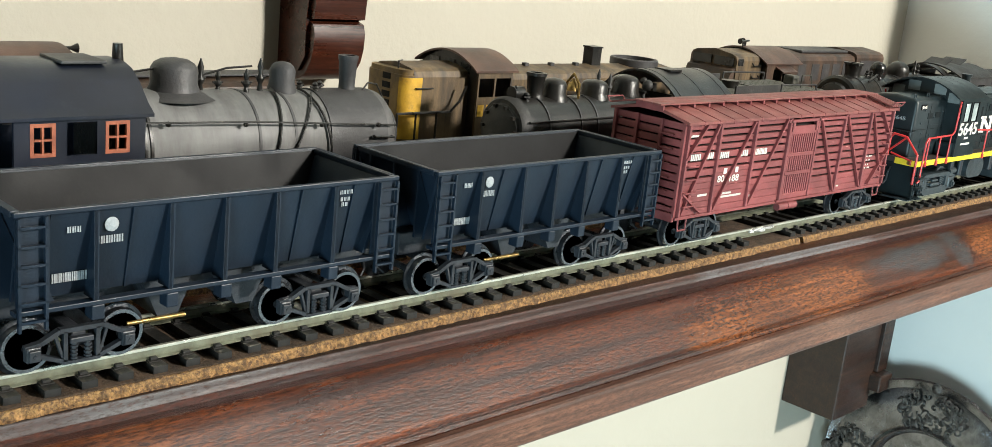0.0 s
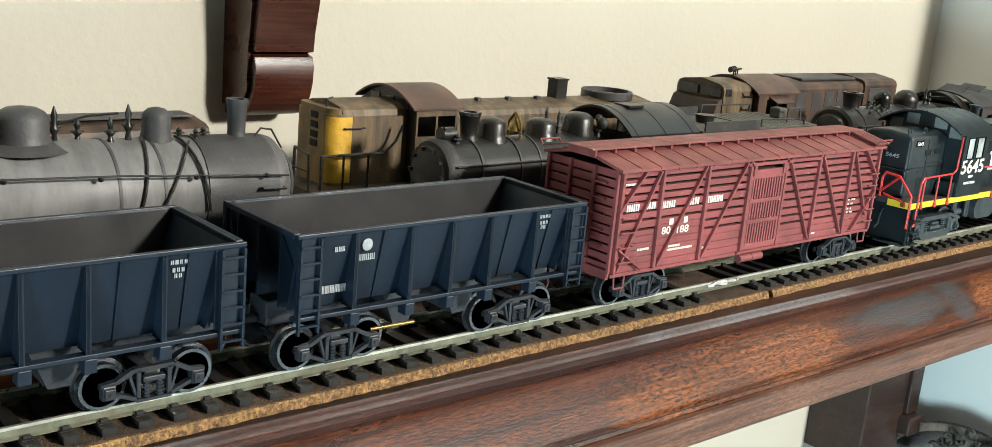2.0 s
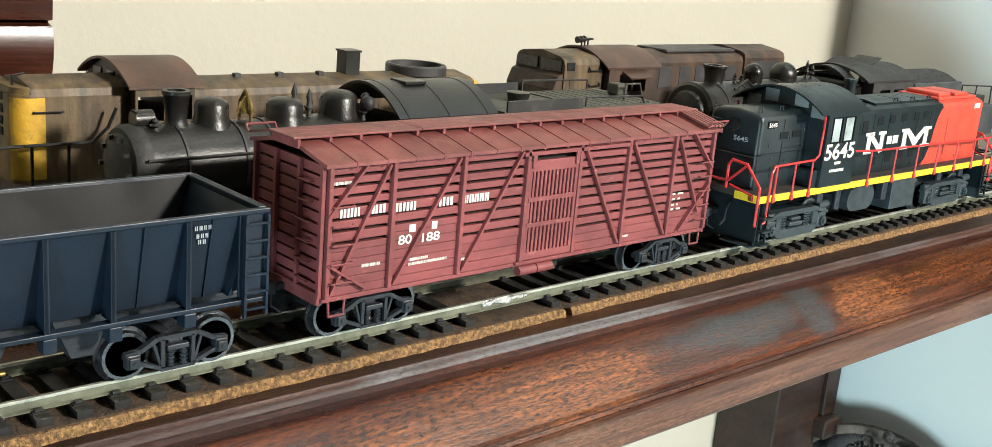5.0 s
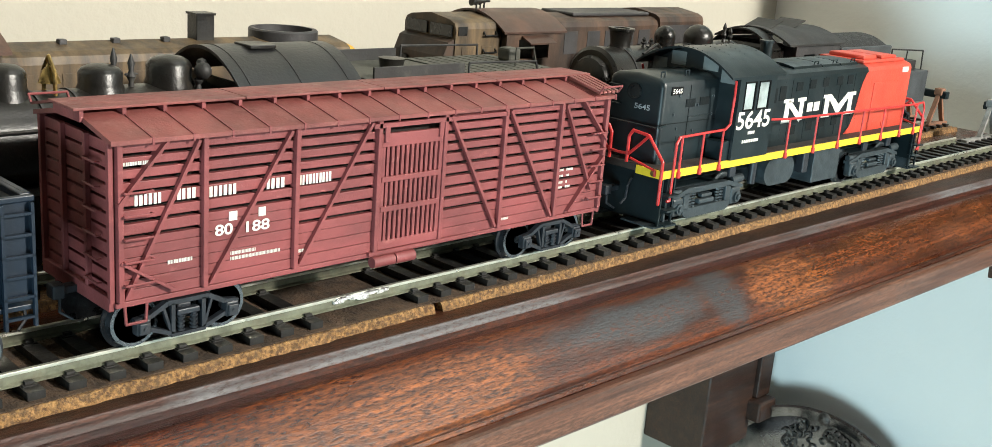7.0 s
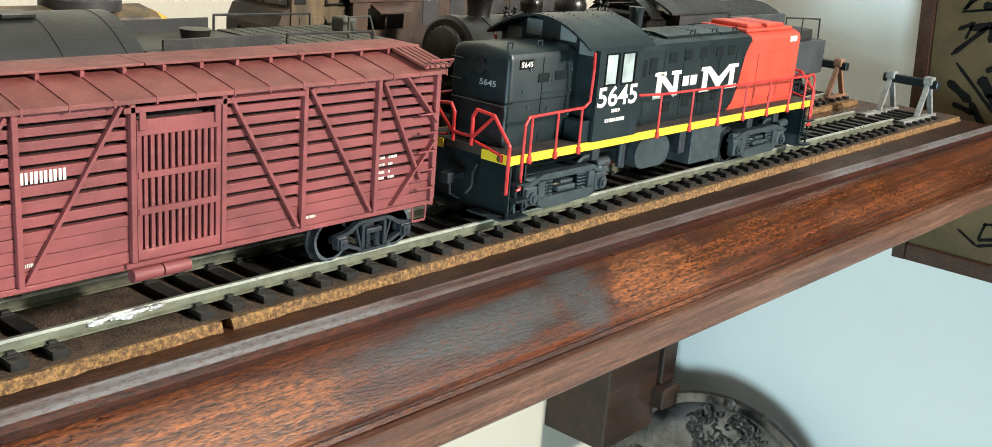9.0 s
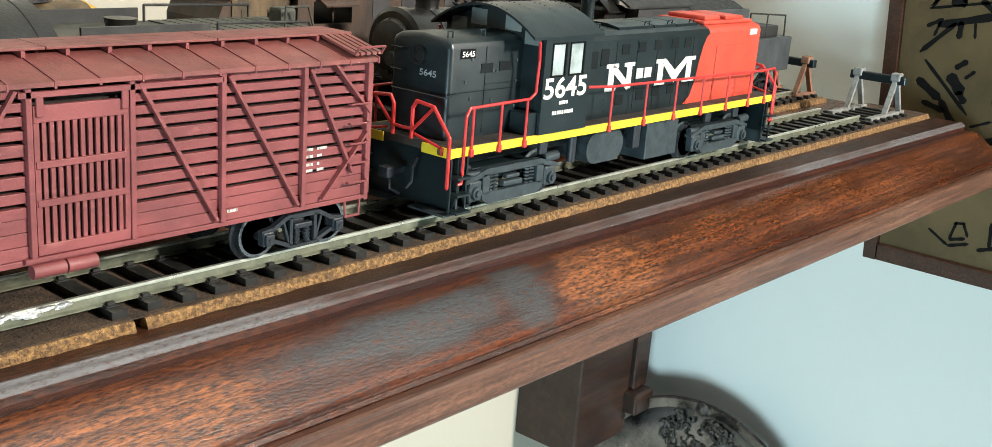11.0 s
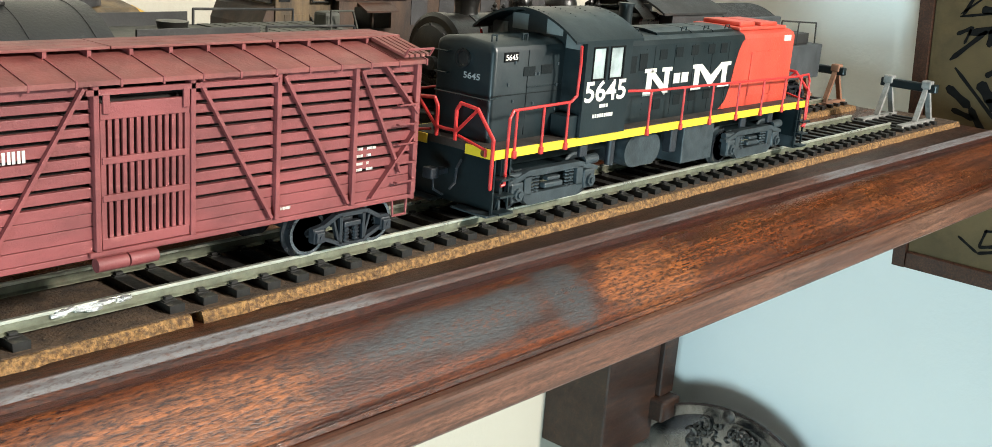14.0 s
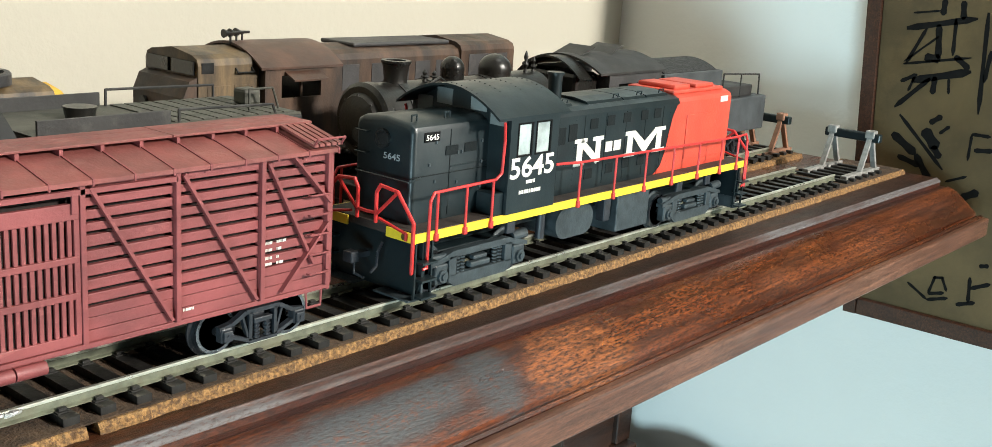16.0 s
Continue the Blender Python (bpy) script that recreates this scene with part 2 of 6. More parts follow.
M["bluegrey"] = painted("blue_grey_tender", (0.050, 0.056, 0.060), 0.5, vary=0.3, scale=100, wear=(0.04, 0.045, 0.05))
M["coal"] = painted("coal", (0.014, 0.014, 0.014), 0.6, vary=0.5, scale=600, bump=1.0)
M["brass"] = painted("tarnished_brass", (0.30, 0.20, 0.07), 0.35, 0.8, 0.4, 500)
M["stopgrey"] = painted("grey_bumper_plastic", (0.22, 0.22, 0.21), 0.6, vary=0.25, scale=400, wear=(0.16, 0.15, 0.14))
M["pewter"] = painted("old_pewter", (0.20, 0.20, 0.205), 0.2, 0.95, 0.3, 90, (0.10, 0.10, 0.10), 0.52, 0.7, 120, bump=0.3)
M["pewterdark"] = painted("dark_embossed_pewter", (0.10, 0.098, 0.096), 0.36, 0.9, 0.5, 300, (0.04, 0.04, 0.04), 0.5, 0.62, 320, bump=0.8)
M["panel"] = painted("gilt_olive_panel", (0.095, 0.064, 0.026), 0.5, 0.15, 0.25, 26, (0.150, 0.100, 0.042), 0.5, 0.75, 22)
M["ink"] = painted("black_brush_ink", (0.005, 0.005, 0.005), 0.55, spec=0.12)
M["frame"] = varnished("red_brown_frame", (0.045, 0.016, 0.009), (0.095, 0.036, 0.019), (0.16, 0.06, 0.03), None, 0.38, pore=0.4)


# ---- builders ----
class Shape:
    """A mesh in the making, in centimetres of the room."""

    def __init__(self):
        self.bm = bmesh.new()

    def box(self, a, b, bevel=0.0):
        r = [self.bm.verts.new((a[0] if i == 0 else b[0], a[1] if j == 0 else b[1], a[2] if k == 0 else b[2])) for i in (0, 1) for j in (0, 1) for k in (0, 1)]
        for f in ((0, 1, 3, 2), (4, 6, 7, 5), (0, 4, 5, 1), (2, 3, 7, 6), (0, 2, 6, 4), (1, 5, 7, 3)):
            self.bm.faces.new([r[i] for i in f])
        if bevel:
            es = list({e for v in r for e in v.link_edges})
            bmesh.ops.bevel(self.bm, geom=es, offset=bevel, segments=2, affect="EDGES", profile=0.5)
        return self

    def beam(self, p, q, w, h, up=(0, 0, 1)):
        p, q = Vector(p), Vector(q)
        d = (q - p).normalized()
        s = d.cross(Vector(up))
        s = s.normalized() if s.length > 1e-6 else Vector((1, 0, 0))
        u = s.cross(d).normalized()
        vs = [self.bm.verts.new(c + s * w / 2 * i + u * h / 2 * j) for c in (p, q) for i, j in ((-1, -1), (1, -1), (1, 1), (-1, 1))]
        for f in ((0, 1, 2, 3), (7, 6, 5, 4), (0, 4, 5, 1), (1, 5, 6, 2), (2, 6, 7, 3), (3, 7, 4, 0)):
            self.bm.faces.new([vs[i] for i in f])
        return self

    def rod(self, p, q, r, r2=None, n=12, caps=True):
        p, q = Vector(p), Vector(q)
        d = (q - p).normalized()
        u = d.orthogonal().normalized()
        v = d.cross(u)
        rings = [[self.bm.verts.new(c + (u * math.cos(2 * math.pi * k / n) + v * math.sin(2 * math.pi * k / n)) * w) for k in range(n)] for c, w in ((p, r), (q, r if r2 is None else r2))]
        for k in range(n):
            self.bm.faces.new((rings[0][k], rings[0][(k + 1) % n], rings[1][(k + 1) % n], rings[1][k]))
        if caps:
            self.bm.faces.new(rings[0][::-1])
            self.bm.faces.new(rings[1])
        return self

    def pipe(self, pts, r, n=8):
        for a, b in zip(pts, pts[1:]):
            self.rod(a, b, r, n=n)
        for a in pts[1:-1]:
            self.ball(a, r, n=n)
        return self

    def ball(self, c, r, n=10, squash=(1, 1, 1)):
        rows = max(3, n // 2)
        c = Vector(c)
        tip = [self.bm.verts.new(c + Vector((0, 0, z * r * squash[2]))) for z in (-1, 1)]
        rings = []
        for i in range(1, rows):
            h = math.pi * i / rows
            rings.append([self.bm.verts.new(c + Vector((math.sin(h) * math.cos(2 * math.pi * k / n) * squash[0], math.sin(h) * math.sin(2 * math.pi * k / n) * squash[1], -math.cos(h) * squash[2])) * r) for k in range(n)])
        for k in range(n):
            j = (k + 1) % n
            self.bm.faces.new((tip[0], rings[0][j], rings[0][k]))
            self.bm.faces.new((tip[1], rings[-1][k], rings[-1][j]))
            for r0, r1 in zip(rings, rings[1:]):
                self.bm.faces.new((r0[k], r0[j], r1[j], r1[k]))
        return self

    def lathe(self, profile, origin, axis="z", n=32):
        """profile: (along, radius) pairs, turned round the axis through origin."""
        rings = []
        for a, r in profile:
            ring = []
            for k in range(n):
                t = 2 * math.pi * k / n
                c, s = math.cos(t) * r, math.sin(t) * r
                off = {"z": (c, s, a), "x": (a, c, s), "y": (c, a, s)}[axis]
                ring.append(self.bm.verts.new(Vector(origin) + Vector(off)))
            rings.append(ring)
        for r0, r1 in zip(rings, rings[1:]):
            for k in range(n):
                self.bm.faces.new((r0[k], r0[(k + 1) % n], r1[(k + 1) % n], r1[k]))
        self.bm.faces.new(rings[0][::-1])
        self.bm.faces.new(rings[-1])
        return self

    def prism(self, outline, axis, a, b):
        """outline: 2D points; axis x takes (y, z), axis y takes (x, z), axis z takes (x, y)."""
        def at(p, h):
            return {"x": (h, p[0], p[1]), "y": (p[0], h, p[1]), "z": (p[0], p[1], h)}[axis]
        v0 = [self.bm.verts.new(at(p, a)) for p in outline]
        v1 = [self.bm.verts.new(at(p, b)) for p in outline]
        self.bm.faces.new(v0)
        self.bm.faces.new(v1[::-1])
        for i in range(len(outline)):
            j = (i + 1) % len(outline)
            self.bm.faces.new((v0[i], v0[j], v1[j], v1[i]))
        return self

    def arch(self, y0, y1, z0, rise, x0, x1, thick=0.08, n=14):
        """A curved roof sheet across y, along x."""
        c = (y0 + y1) / 2
        out = []
        for sgn, t in ((1, thick), (-1, 0)):
            pts = [(y0 + (y1 - y0) * k / n, z0 + rise * (1 - ((y0 + (y1 - y0) * k / n - c) / ((y1 - y0) / 2)) ** 2) + t) for k in range(n + 1)]
            out += pts if sgn > 0 else pts[::-1]
        return self.prism(out, "x", x0, x1)


def thing(name, at, label, category, group=""):
    ob = new(name)
    ob.location = Vector(at) * CM
    ob.empty_display_size = 0.01
    return tagged(ob, label, category, group)


def home(ob):
    p = Vector((0, 0, 0))
    while ob:
        p += ob.location
        ob = ob.parent
    return p


def part(name, shape, material, parent=None, label="", smooth=False, kind="", category=""):
    """Links a shape as one mesh under a thing or a part."""
    bm = shape.bm
    bmesh.ops.recalc_face_normals(bm, faces=bm.faces)
    base = home(parent) if parent else Vector((0, 0, 0))
    for v in bm.verts:
        v.co = v.co * CM - base
    me = bpy.data.meshes.new(name)
    bm.to_mesh(me)
    bm.free()
    me.materials.append(M[material])
    if smooth:
        for p in me.polygons:
            p.use_smooth = True
        me.set_sharp_from_angle(angle=radians(38))
    ob = new(name, me)
    ob.parent = parent
    return tagged(ob, label, category, kind=kind)


def again(ob, parent, shift, name=None):
    """One more part on the same mesh, moved by shift centimetres."""
    c = new(name or ob.name.split(".")[0], ob.data)
    c.parent = parent
    c.location = ob.location + Vector(shift) * CM
    return c


def words(name, text, at, height, width, material, parent, depth=0.012, bold=0.0):
    """Raised lettering that reads from the front (-y) side; at: left foot of the line."""
    cu = bpy.data.curves.new(name, "FONT")
    cu.body, cu.size, cu.offset = text, 1.0, bold
    tmp = bpy.data.objects.new(name, cu)
    scene.collection.objects.link(tmp)
    bpy.context.view_layer.update()
    me = bpy.data.meshes.new_from_object(tmp)
    bpy.data.objects.remove(tmp)
    xs, ys = [v.co.x for v in me.vertices], [v.co.y for v in me.vertices]
    x0, w, y0, h = min(xs), max(xs) - min(xs), min(ys), max(ys) - min(ys)
    base = home(parent)
    for v in me.vertices:
        v.co = Vector((at[0] + (v.co.x - x0) / w * width, at[1], at[2] + (v.co.y - y0) / h * height)) * CM - base
    me.materials.append(M[material])
    ob = new(name, me)
    ob.parent = parent
    return ob


# ---- the room ----
def wall(name, a, b, material):
    return part(name, Shape().box(a, b), material, kind="structure")


wall("wall_back", (-300, 17, -120), (49.4, 29, 140), "cream")
wall("wall_end", (49.4, -320, -120), (61, 29, 140), "pale")
# room sides out of view; their dark colour keeps the fill low
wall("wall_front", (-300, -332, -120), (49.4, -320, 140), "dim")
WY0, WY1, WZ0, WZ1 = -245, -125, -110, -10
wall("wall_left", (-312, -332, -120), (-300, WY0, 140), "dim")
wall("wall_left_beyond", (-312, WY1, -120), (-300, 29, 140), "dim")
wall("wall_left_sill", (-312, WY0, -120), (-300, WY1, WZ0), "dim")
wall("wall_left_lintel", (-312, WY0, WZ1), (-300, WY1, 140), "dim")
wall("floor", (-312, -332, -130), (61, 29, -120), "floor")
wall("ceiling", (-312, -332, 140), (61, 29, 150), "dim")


# ---- shelf ----
SHELF_END, SLANT = 45.0, -0.017


def slant(x):
    return SLANT * (x - 5)


def moulding(outline, x0, x1, steps=50):
    """A length of profile whose front drifts away from the track."""
    s = Shape()
    rings = []
    for k in range(steps + 1):
        x = x0 + (x1 - x0) * k / steps
        rings.append([s.bm.verts.new((x, y + (slant(x) if y < -1.25 else 0), z)) for y, z in outline])
    s.bm.faces.new(rings[0])
    s.bm.faces.new(rings[-1][::-1])
    n = len(outline)
    for r0, r1 in zip(rings, rings[1:]):
        for i in range(n):
            s.bm.faces.new((r0[i], r0[(i + 1) % n], r1[(i + 1) % n], r1[i]))
    return s


shelf = thing("wall_shelf", (0, 6, -2.7), "long red-brown varnished wooden wall shelf with moulded front edge", "shelf")
part("board", Shape().box((-90, -1.2, -2.7), (SHELF_END, 17, -0.62)), "shelf", shelf)
part("top_strip", moulding([(-1.2, -0.62), (-2.16, -0.62), (-2.16, -1.2), (-1.2, -1.2)], -90, SHELF_END), "shelfdark", shelf, "dark varnished top strip")
part("bead", moulding([(-2.162, -0.90), (-2.162, -0.612), (-2.18, -0.590), (-2.21, -0.598), (-2.24, -0.640), (-2.30, -0.662), (-2.365, -0.72), (-2.38, -0.77), (-2.35, -0.785), (-2.35, -0.90)], -90, SHELF_END),
     "bead", shelf, "pinkish rounded bead", smooth=True)
part("fillet", moulding([(-2.162, -1.10), (-2.162, -0.902), (-2.345, -0.902), (-2.345, -0.785), (-2.36, -0.785), (-2.365, -0.93), (-2.598, -0.93), (-2.598, -1.10)], -90, SHELF_END), "fillet", shelf, "groove below the bead, its shade put into a dark red")
part("ogee", moulding([(-1.26, -1.204), (-2.162, -1.204), (-2.162, -1.104), (-2.602, -1.104), (-2.602, -0.96), (-2.63, -0.915), (-2.68, -0.895), (-2.76, -0.905), (-2.92, -0.95), (-3.10, -1.04), (-3.28, -1.17), (-3.46, -1.31), (-3.64, -1.46), (-3.80, -1.60),
                       (-3.95, -1.73), (-4.03, -1.80), (-4.05, -1.92), (-4.12, -1.97), (-4.18, -1.95), (-4.20, -1.86), (-4.27, -1.84), (-4.34, -1.90), (-4.30, -2.10), (-1.26, -2.10)], -90, SHELF_END),
     "shelf", shelf, "carved ogee moulding with grey worn patches", smooth=True)
part("lip", moulding([(-1.2, -2.104), (-4.302, -2.104), (-4.344, -1.93), (-4.52, -1.92), (-4.59, -1.95), (-4.61, -2.02), (-4.61, -2.64), (-4.57, -2.70), (-1.2, -2.70)], -90, SHELF_END),
     "lip", shelf, "pale worn lower edge")


# ---- tracks ----
def spike_tie(x, y):
    s = Shape()
    s.box((x - 0.15, y - 1.27, -0.44), (x + 0.15, y + 1.27, -0.25))
    for r in (y - 0.825, y + 0.825):
        s.box((x - 0.12, r - 0.22, -0.25), (x + 0.12, r + 0.22, -0.228))
        for d in (-0.13, 0.13):
            s.box((x - 0.07, r + d - 0.045, -0.25), (x + 0.07, r + d + 0.045, -0.175))
    return s


def rail_web(x0, x1, y):
    o = [(-0.085, -0.25), (0.085, -0.25), (0.085, -0.228), (0.018, -0.20), (0.018, -0.068), (-0.018, -0.068), (-0.018, -0.20), (-0.085, -0.228)]
    return Shape().prism([(y + a, b) for a, b in o], "x", x0, x1)


def rail_head(x0, x1, y):
    o = [(-0.02, -0.070), (-0.046, -0.054), (-0.046, -0.010), (-0.036, 0), (0.036, 0), (0.046, -0.010), (0.046, -0.054), (0.02, -0.070)]
    return Shape().prism([(y + a, b) for a, b in o], "x", x0, x1)


def track(y, x0, x1, label, skip=()):
    t = thing("railway_track", ((x0 + x1) / 2, y, -0.62), label, "model track", "tracks on the shelf")
    for s in (-1, 1):
        part("rail", rail_web(x0, x1, y + s * 0.825), "web", t, "nickel rail with tarnished web")
        part("rail_head", rail_head(x0, x1, y + s * 0.825), "rail", t, "bright nickel rail head")
    first, x = None, x0 + 0.3
    while x < x1:
        if not any(a < x < b for a, b in skip):
            if first is None:
                first = part("tie", spike_tie(x, y), "tie", t)
                fx = x
            else:
                again(first, t, (x - fx, random.uniform(-0.03, 0.03), 0))
        x += 0.70
    return t


def cork_bed(y, x0, x1, t, wobble=0.03):
    """Cork strip with bevelled, crumbly flanks."""
    s = Shape()
    rnd = random.Random(int(y * 10) + 5)
    rings, x = [], x0
    while x <= x1:
        j = rnd.uniform(-wobble, wobble)
        rings.append([s.bm.verts.new((x, y + a, z)) for a, z in ((-1.50 + j, -0.62), (-1.455 + j * 0.8, -0.49), (-1.42 + j * 0.7, -0.425), (1.38, -0.425), (1.52, -0.46), (1.64 + j, -0.62))])
        x += 0.22
    for r0, r1 in zip(rings, rings[1:]):
        for i in range(6):
            s.bm.faces.new((r0[i], r0[(i + 1) % 6], r1[(i + 1) % 6], r1[i]))
    s.bm.faces.new(rings[0])
    s.bm.faces.new(rings[-1][::-1])
    return part("cork_bed", s, "cork", t, "crumbly yellow-brown cork strip")


front = track(-0.155, -60, 38.2, "nickel model railway track on black ties and cork", skip=((3.1, 4.75),))
cork_bed(-0.155, -60, 5.70, front)
cork_bed(-0.155, 5.78, 44.6, front)
part("ballast_dirt", Shape().box((-60, -1.535, -0.425), (44.4, 1.1, -0.40)), "grime", front, "dusty brown track bed")
s = Shape()
for k in range(26):
    x = 3.35 + random.random() * 1.35
    s.ball((x, -0.98 + random.uniform(-0.07, 0.05), -0.07 + random.uniform(-0.06, 0.05)), random.uniform(0.035, 0.085), 7, (2.2, 0.8, 0.7))
part("solder_joint", s, "solder", front, "lumpy silver solder joint", smooth=True)
middle = track(4.3, -40, 41.5, "weathered model track on the shelf behind the front train")
cork_bed(4.3, -40, 44.0, middle)
rear = track(8.95, -40, 40, "weathered model track along the wall")
cork_bed(8.95, -40, 42.0, rear)


# ---- trucks, couplers and other running gear ----
def wheelset(x, y, parent, r=0.47, steel="wheel", rim="tread"):
    w = part("wheelset", Shape().rod((x, y - 1.0, r), (x, y + 1.0, r), 0.09), "wheel", parent, smooth=True)
    for s in (-1, 1):
        f = y + s * 0.80
        o = s * 0.14
        part("wheel", Shape().lathe([(-0.06, 0.05), (-0.06, r + 0.07), (-0.02, r + 0.07), (0.0, r), (0.13, r - 0.015), (0.13, r - 0.09), (0.09, r - 0.11), (0.09, 0.15), (0.13, 0.13), (0.13, 0.05)] if s > 0 else
                                    [(0.06, 0.05), (0.06, r + 0.07), (0.02, r + 0.07), (0.0, r), (-0.13, r - 0.015), (-0.13, r - 0.09), (-0.09, r - 0.11), (-0.09, 0.15), (-0.13, 0.13), (-0.13, 0.05)],
                                    (x, f + o * 0.3, r), "y", 28), steel, w, "blackened steel wheel with bright rim", smooth=True)
        part("rim", Shape().lathe([(0.0, r - 0.085), (s * 0.012, r - 0.085), (s * 0.012, r - 0.02), (0.0, r - 0.02)], (x, f + o * 0.3 + s * 0.131, r), "y", 28), rim, w, smooth=True)
    return w


def truck(x, y, parent, base=1.75, material="truckgrey", r=0.47):
    h = base / 2
    t = part("truck", Shape().box((x - 0.14, y - 1.15, 0.42), (x + 0.14, y + 1.15, 0.72), 0.03), material, parent)
    for s in (-1, 1):
        f = y + s * 1.24
        fr = Shape()
        top = [(-h - 0.14, 0.60), (-h + 0.14, 0.64), (-0.40, 0.82), (0.40, 0.82), (h - 0.14, 0.64), (h + 0.14, 0.60)]
        for (a, za), (b, zb) in zip(top, top[1:]):
            fr.beam((x + a, f, za), (x + b, f, zb), 0.13, 0.085)
        for d in (-1, 1):
            fr.beam((x + d * (h - 0.10), f, 0.42), (x + d * 0.28, f, 0.215), 0.13, 0.075)
            fr.beam((x + d * 0.30, f, 0.20), (x + d * 0.30, f, 0.80), 0.13, 0.075, (1, 0, 0))
            fr.beam((x + d * 0.34, f, 0.30), (x + d * 0.48, f, 0.76), 0.09, 0.05)
            fr.box((x + d * h - 0.13, f - 0.10, 0.33), (x + d * h + 0.13, f + 0.10, 0.62), 0.03)
            fr.box((x + d * h - 0.10, min(f + s * 0.10, f + s * 0.15), 0.36), (x + d * h + 0.10, max(f + s * 0.10, f + s * 0.15), 0.57), 0.015)
            fr.rod((x + d * h, f + s * 0.14, 0.47), (x + d * h, f + s * 0.17, 0.47), 0.035, n=8)
        fr.beam((x - 0.34, f, 0.205), (x + 0.34, f, 0.205), 0.14, 0.06)
        fr.box((x - 0.22, f - 0.07, 0.55), (x + 0.22, f + 0.07, 0.66), 0.02)
        for d in (-0.13, 0.13):
            for z in range(4):
                fr.rod((x + d, f, 0.25 + z * 0.075), (x + d, f, 0.285 + z * 0.075), 0.075, n=8)
            fr.rod((x + d, f, 0.24), (x + d, f, 0.55), 0.05, n=8)
        part("side_frame", fr, material, t)
    for d in (-1, 1):
        wheelset(x + d * h, y, t, r)
    return t


def coupler(x, y, d, parent, z=0.95, length=0.75):
    s = Shape().box((min(x, x + d * length * 0.6), y - 0.11, z - 0.07), (max(x, x + d * length * 0.6), y + 0.11, z + 0.07), 0.02)
    s.box((min(x + d * length * 0.6, x + d * length), y - 0.17, z - 0.13), (max(x + d * length * 0.6, x + d * length), y + 0.13, z + 0.13), 0.03)
    s.pipe([(x + d * length * 0.7, y - 0.05, z - 0.1), (x + d * length * 0.75, y - 0.1, z - 0.38), (x + d * length * 0.4, y - 0.2, z - 0.52)], 0.03, 6)
    return part("coupler", s, "truckgrey", parent)


def ladder(x0, x1, y, z0, z1, rungs, material, parent, t=0.04):
    s = Shape().box((x0, y - t, z0), (x0 + 0.05, y + t, z1)).box((x1 - 0.05, y - t, z0), (x1, y + t, z1))
    for k in range(rungs):
        z = z0 + (z1 - z0) * (k + 0.5) / rungs
        s.box((x0, y - t, z - 0.022), (x1, y + t, z + 0.022))
    return part("ladder", s, material, parent)


# ---- ore hopper ----
def bars(s, x, y, z, count, w, h, gap, jitter=0.0, rnd=random):
    for k in range(count):
        s.box((x, y, z), (x + w * rnd.uniform(1 - jitter, 1 + jitter), y + 0.008, z + h))
        x += w + gap
    return s


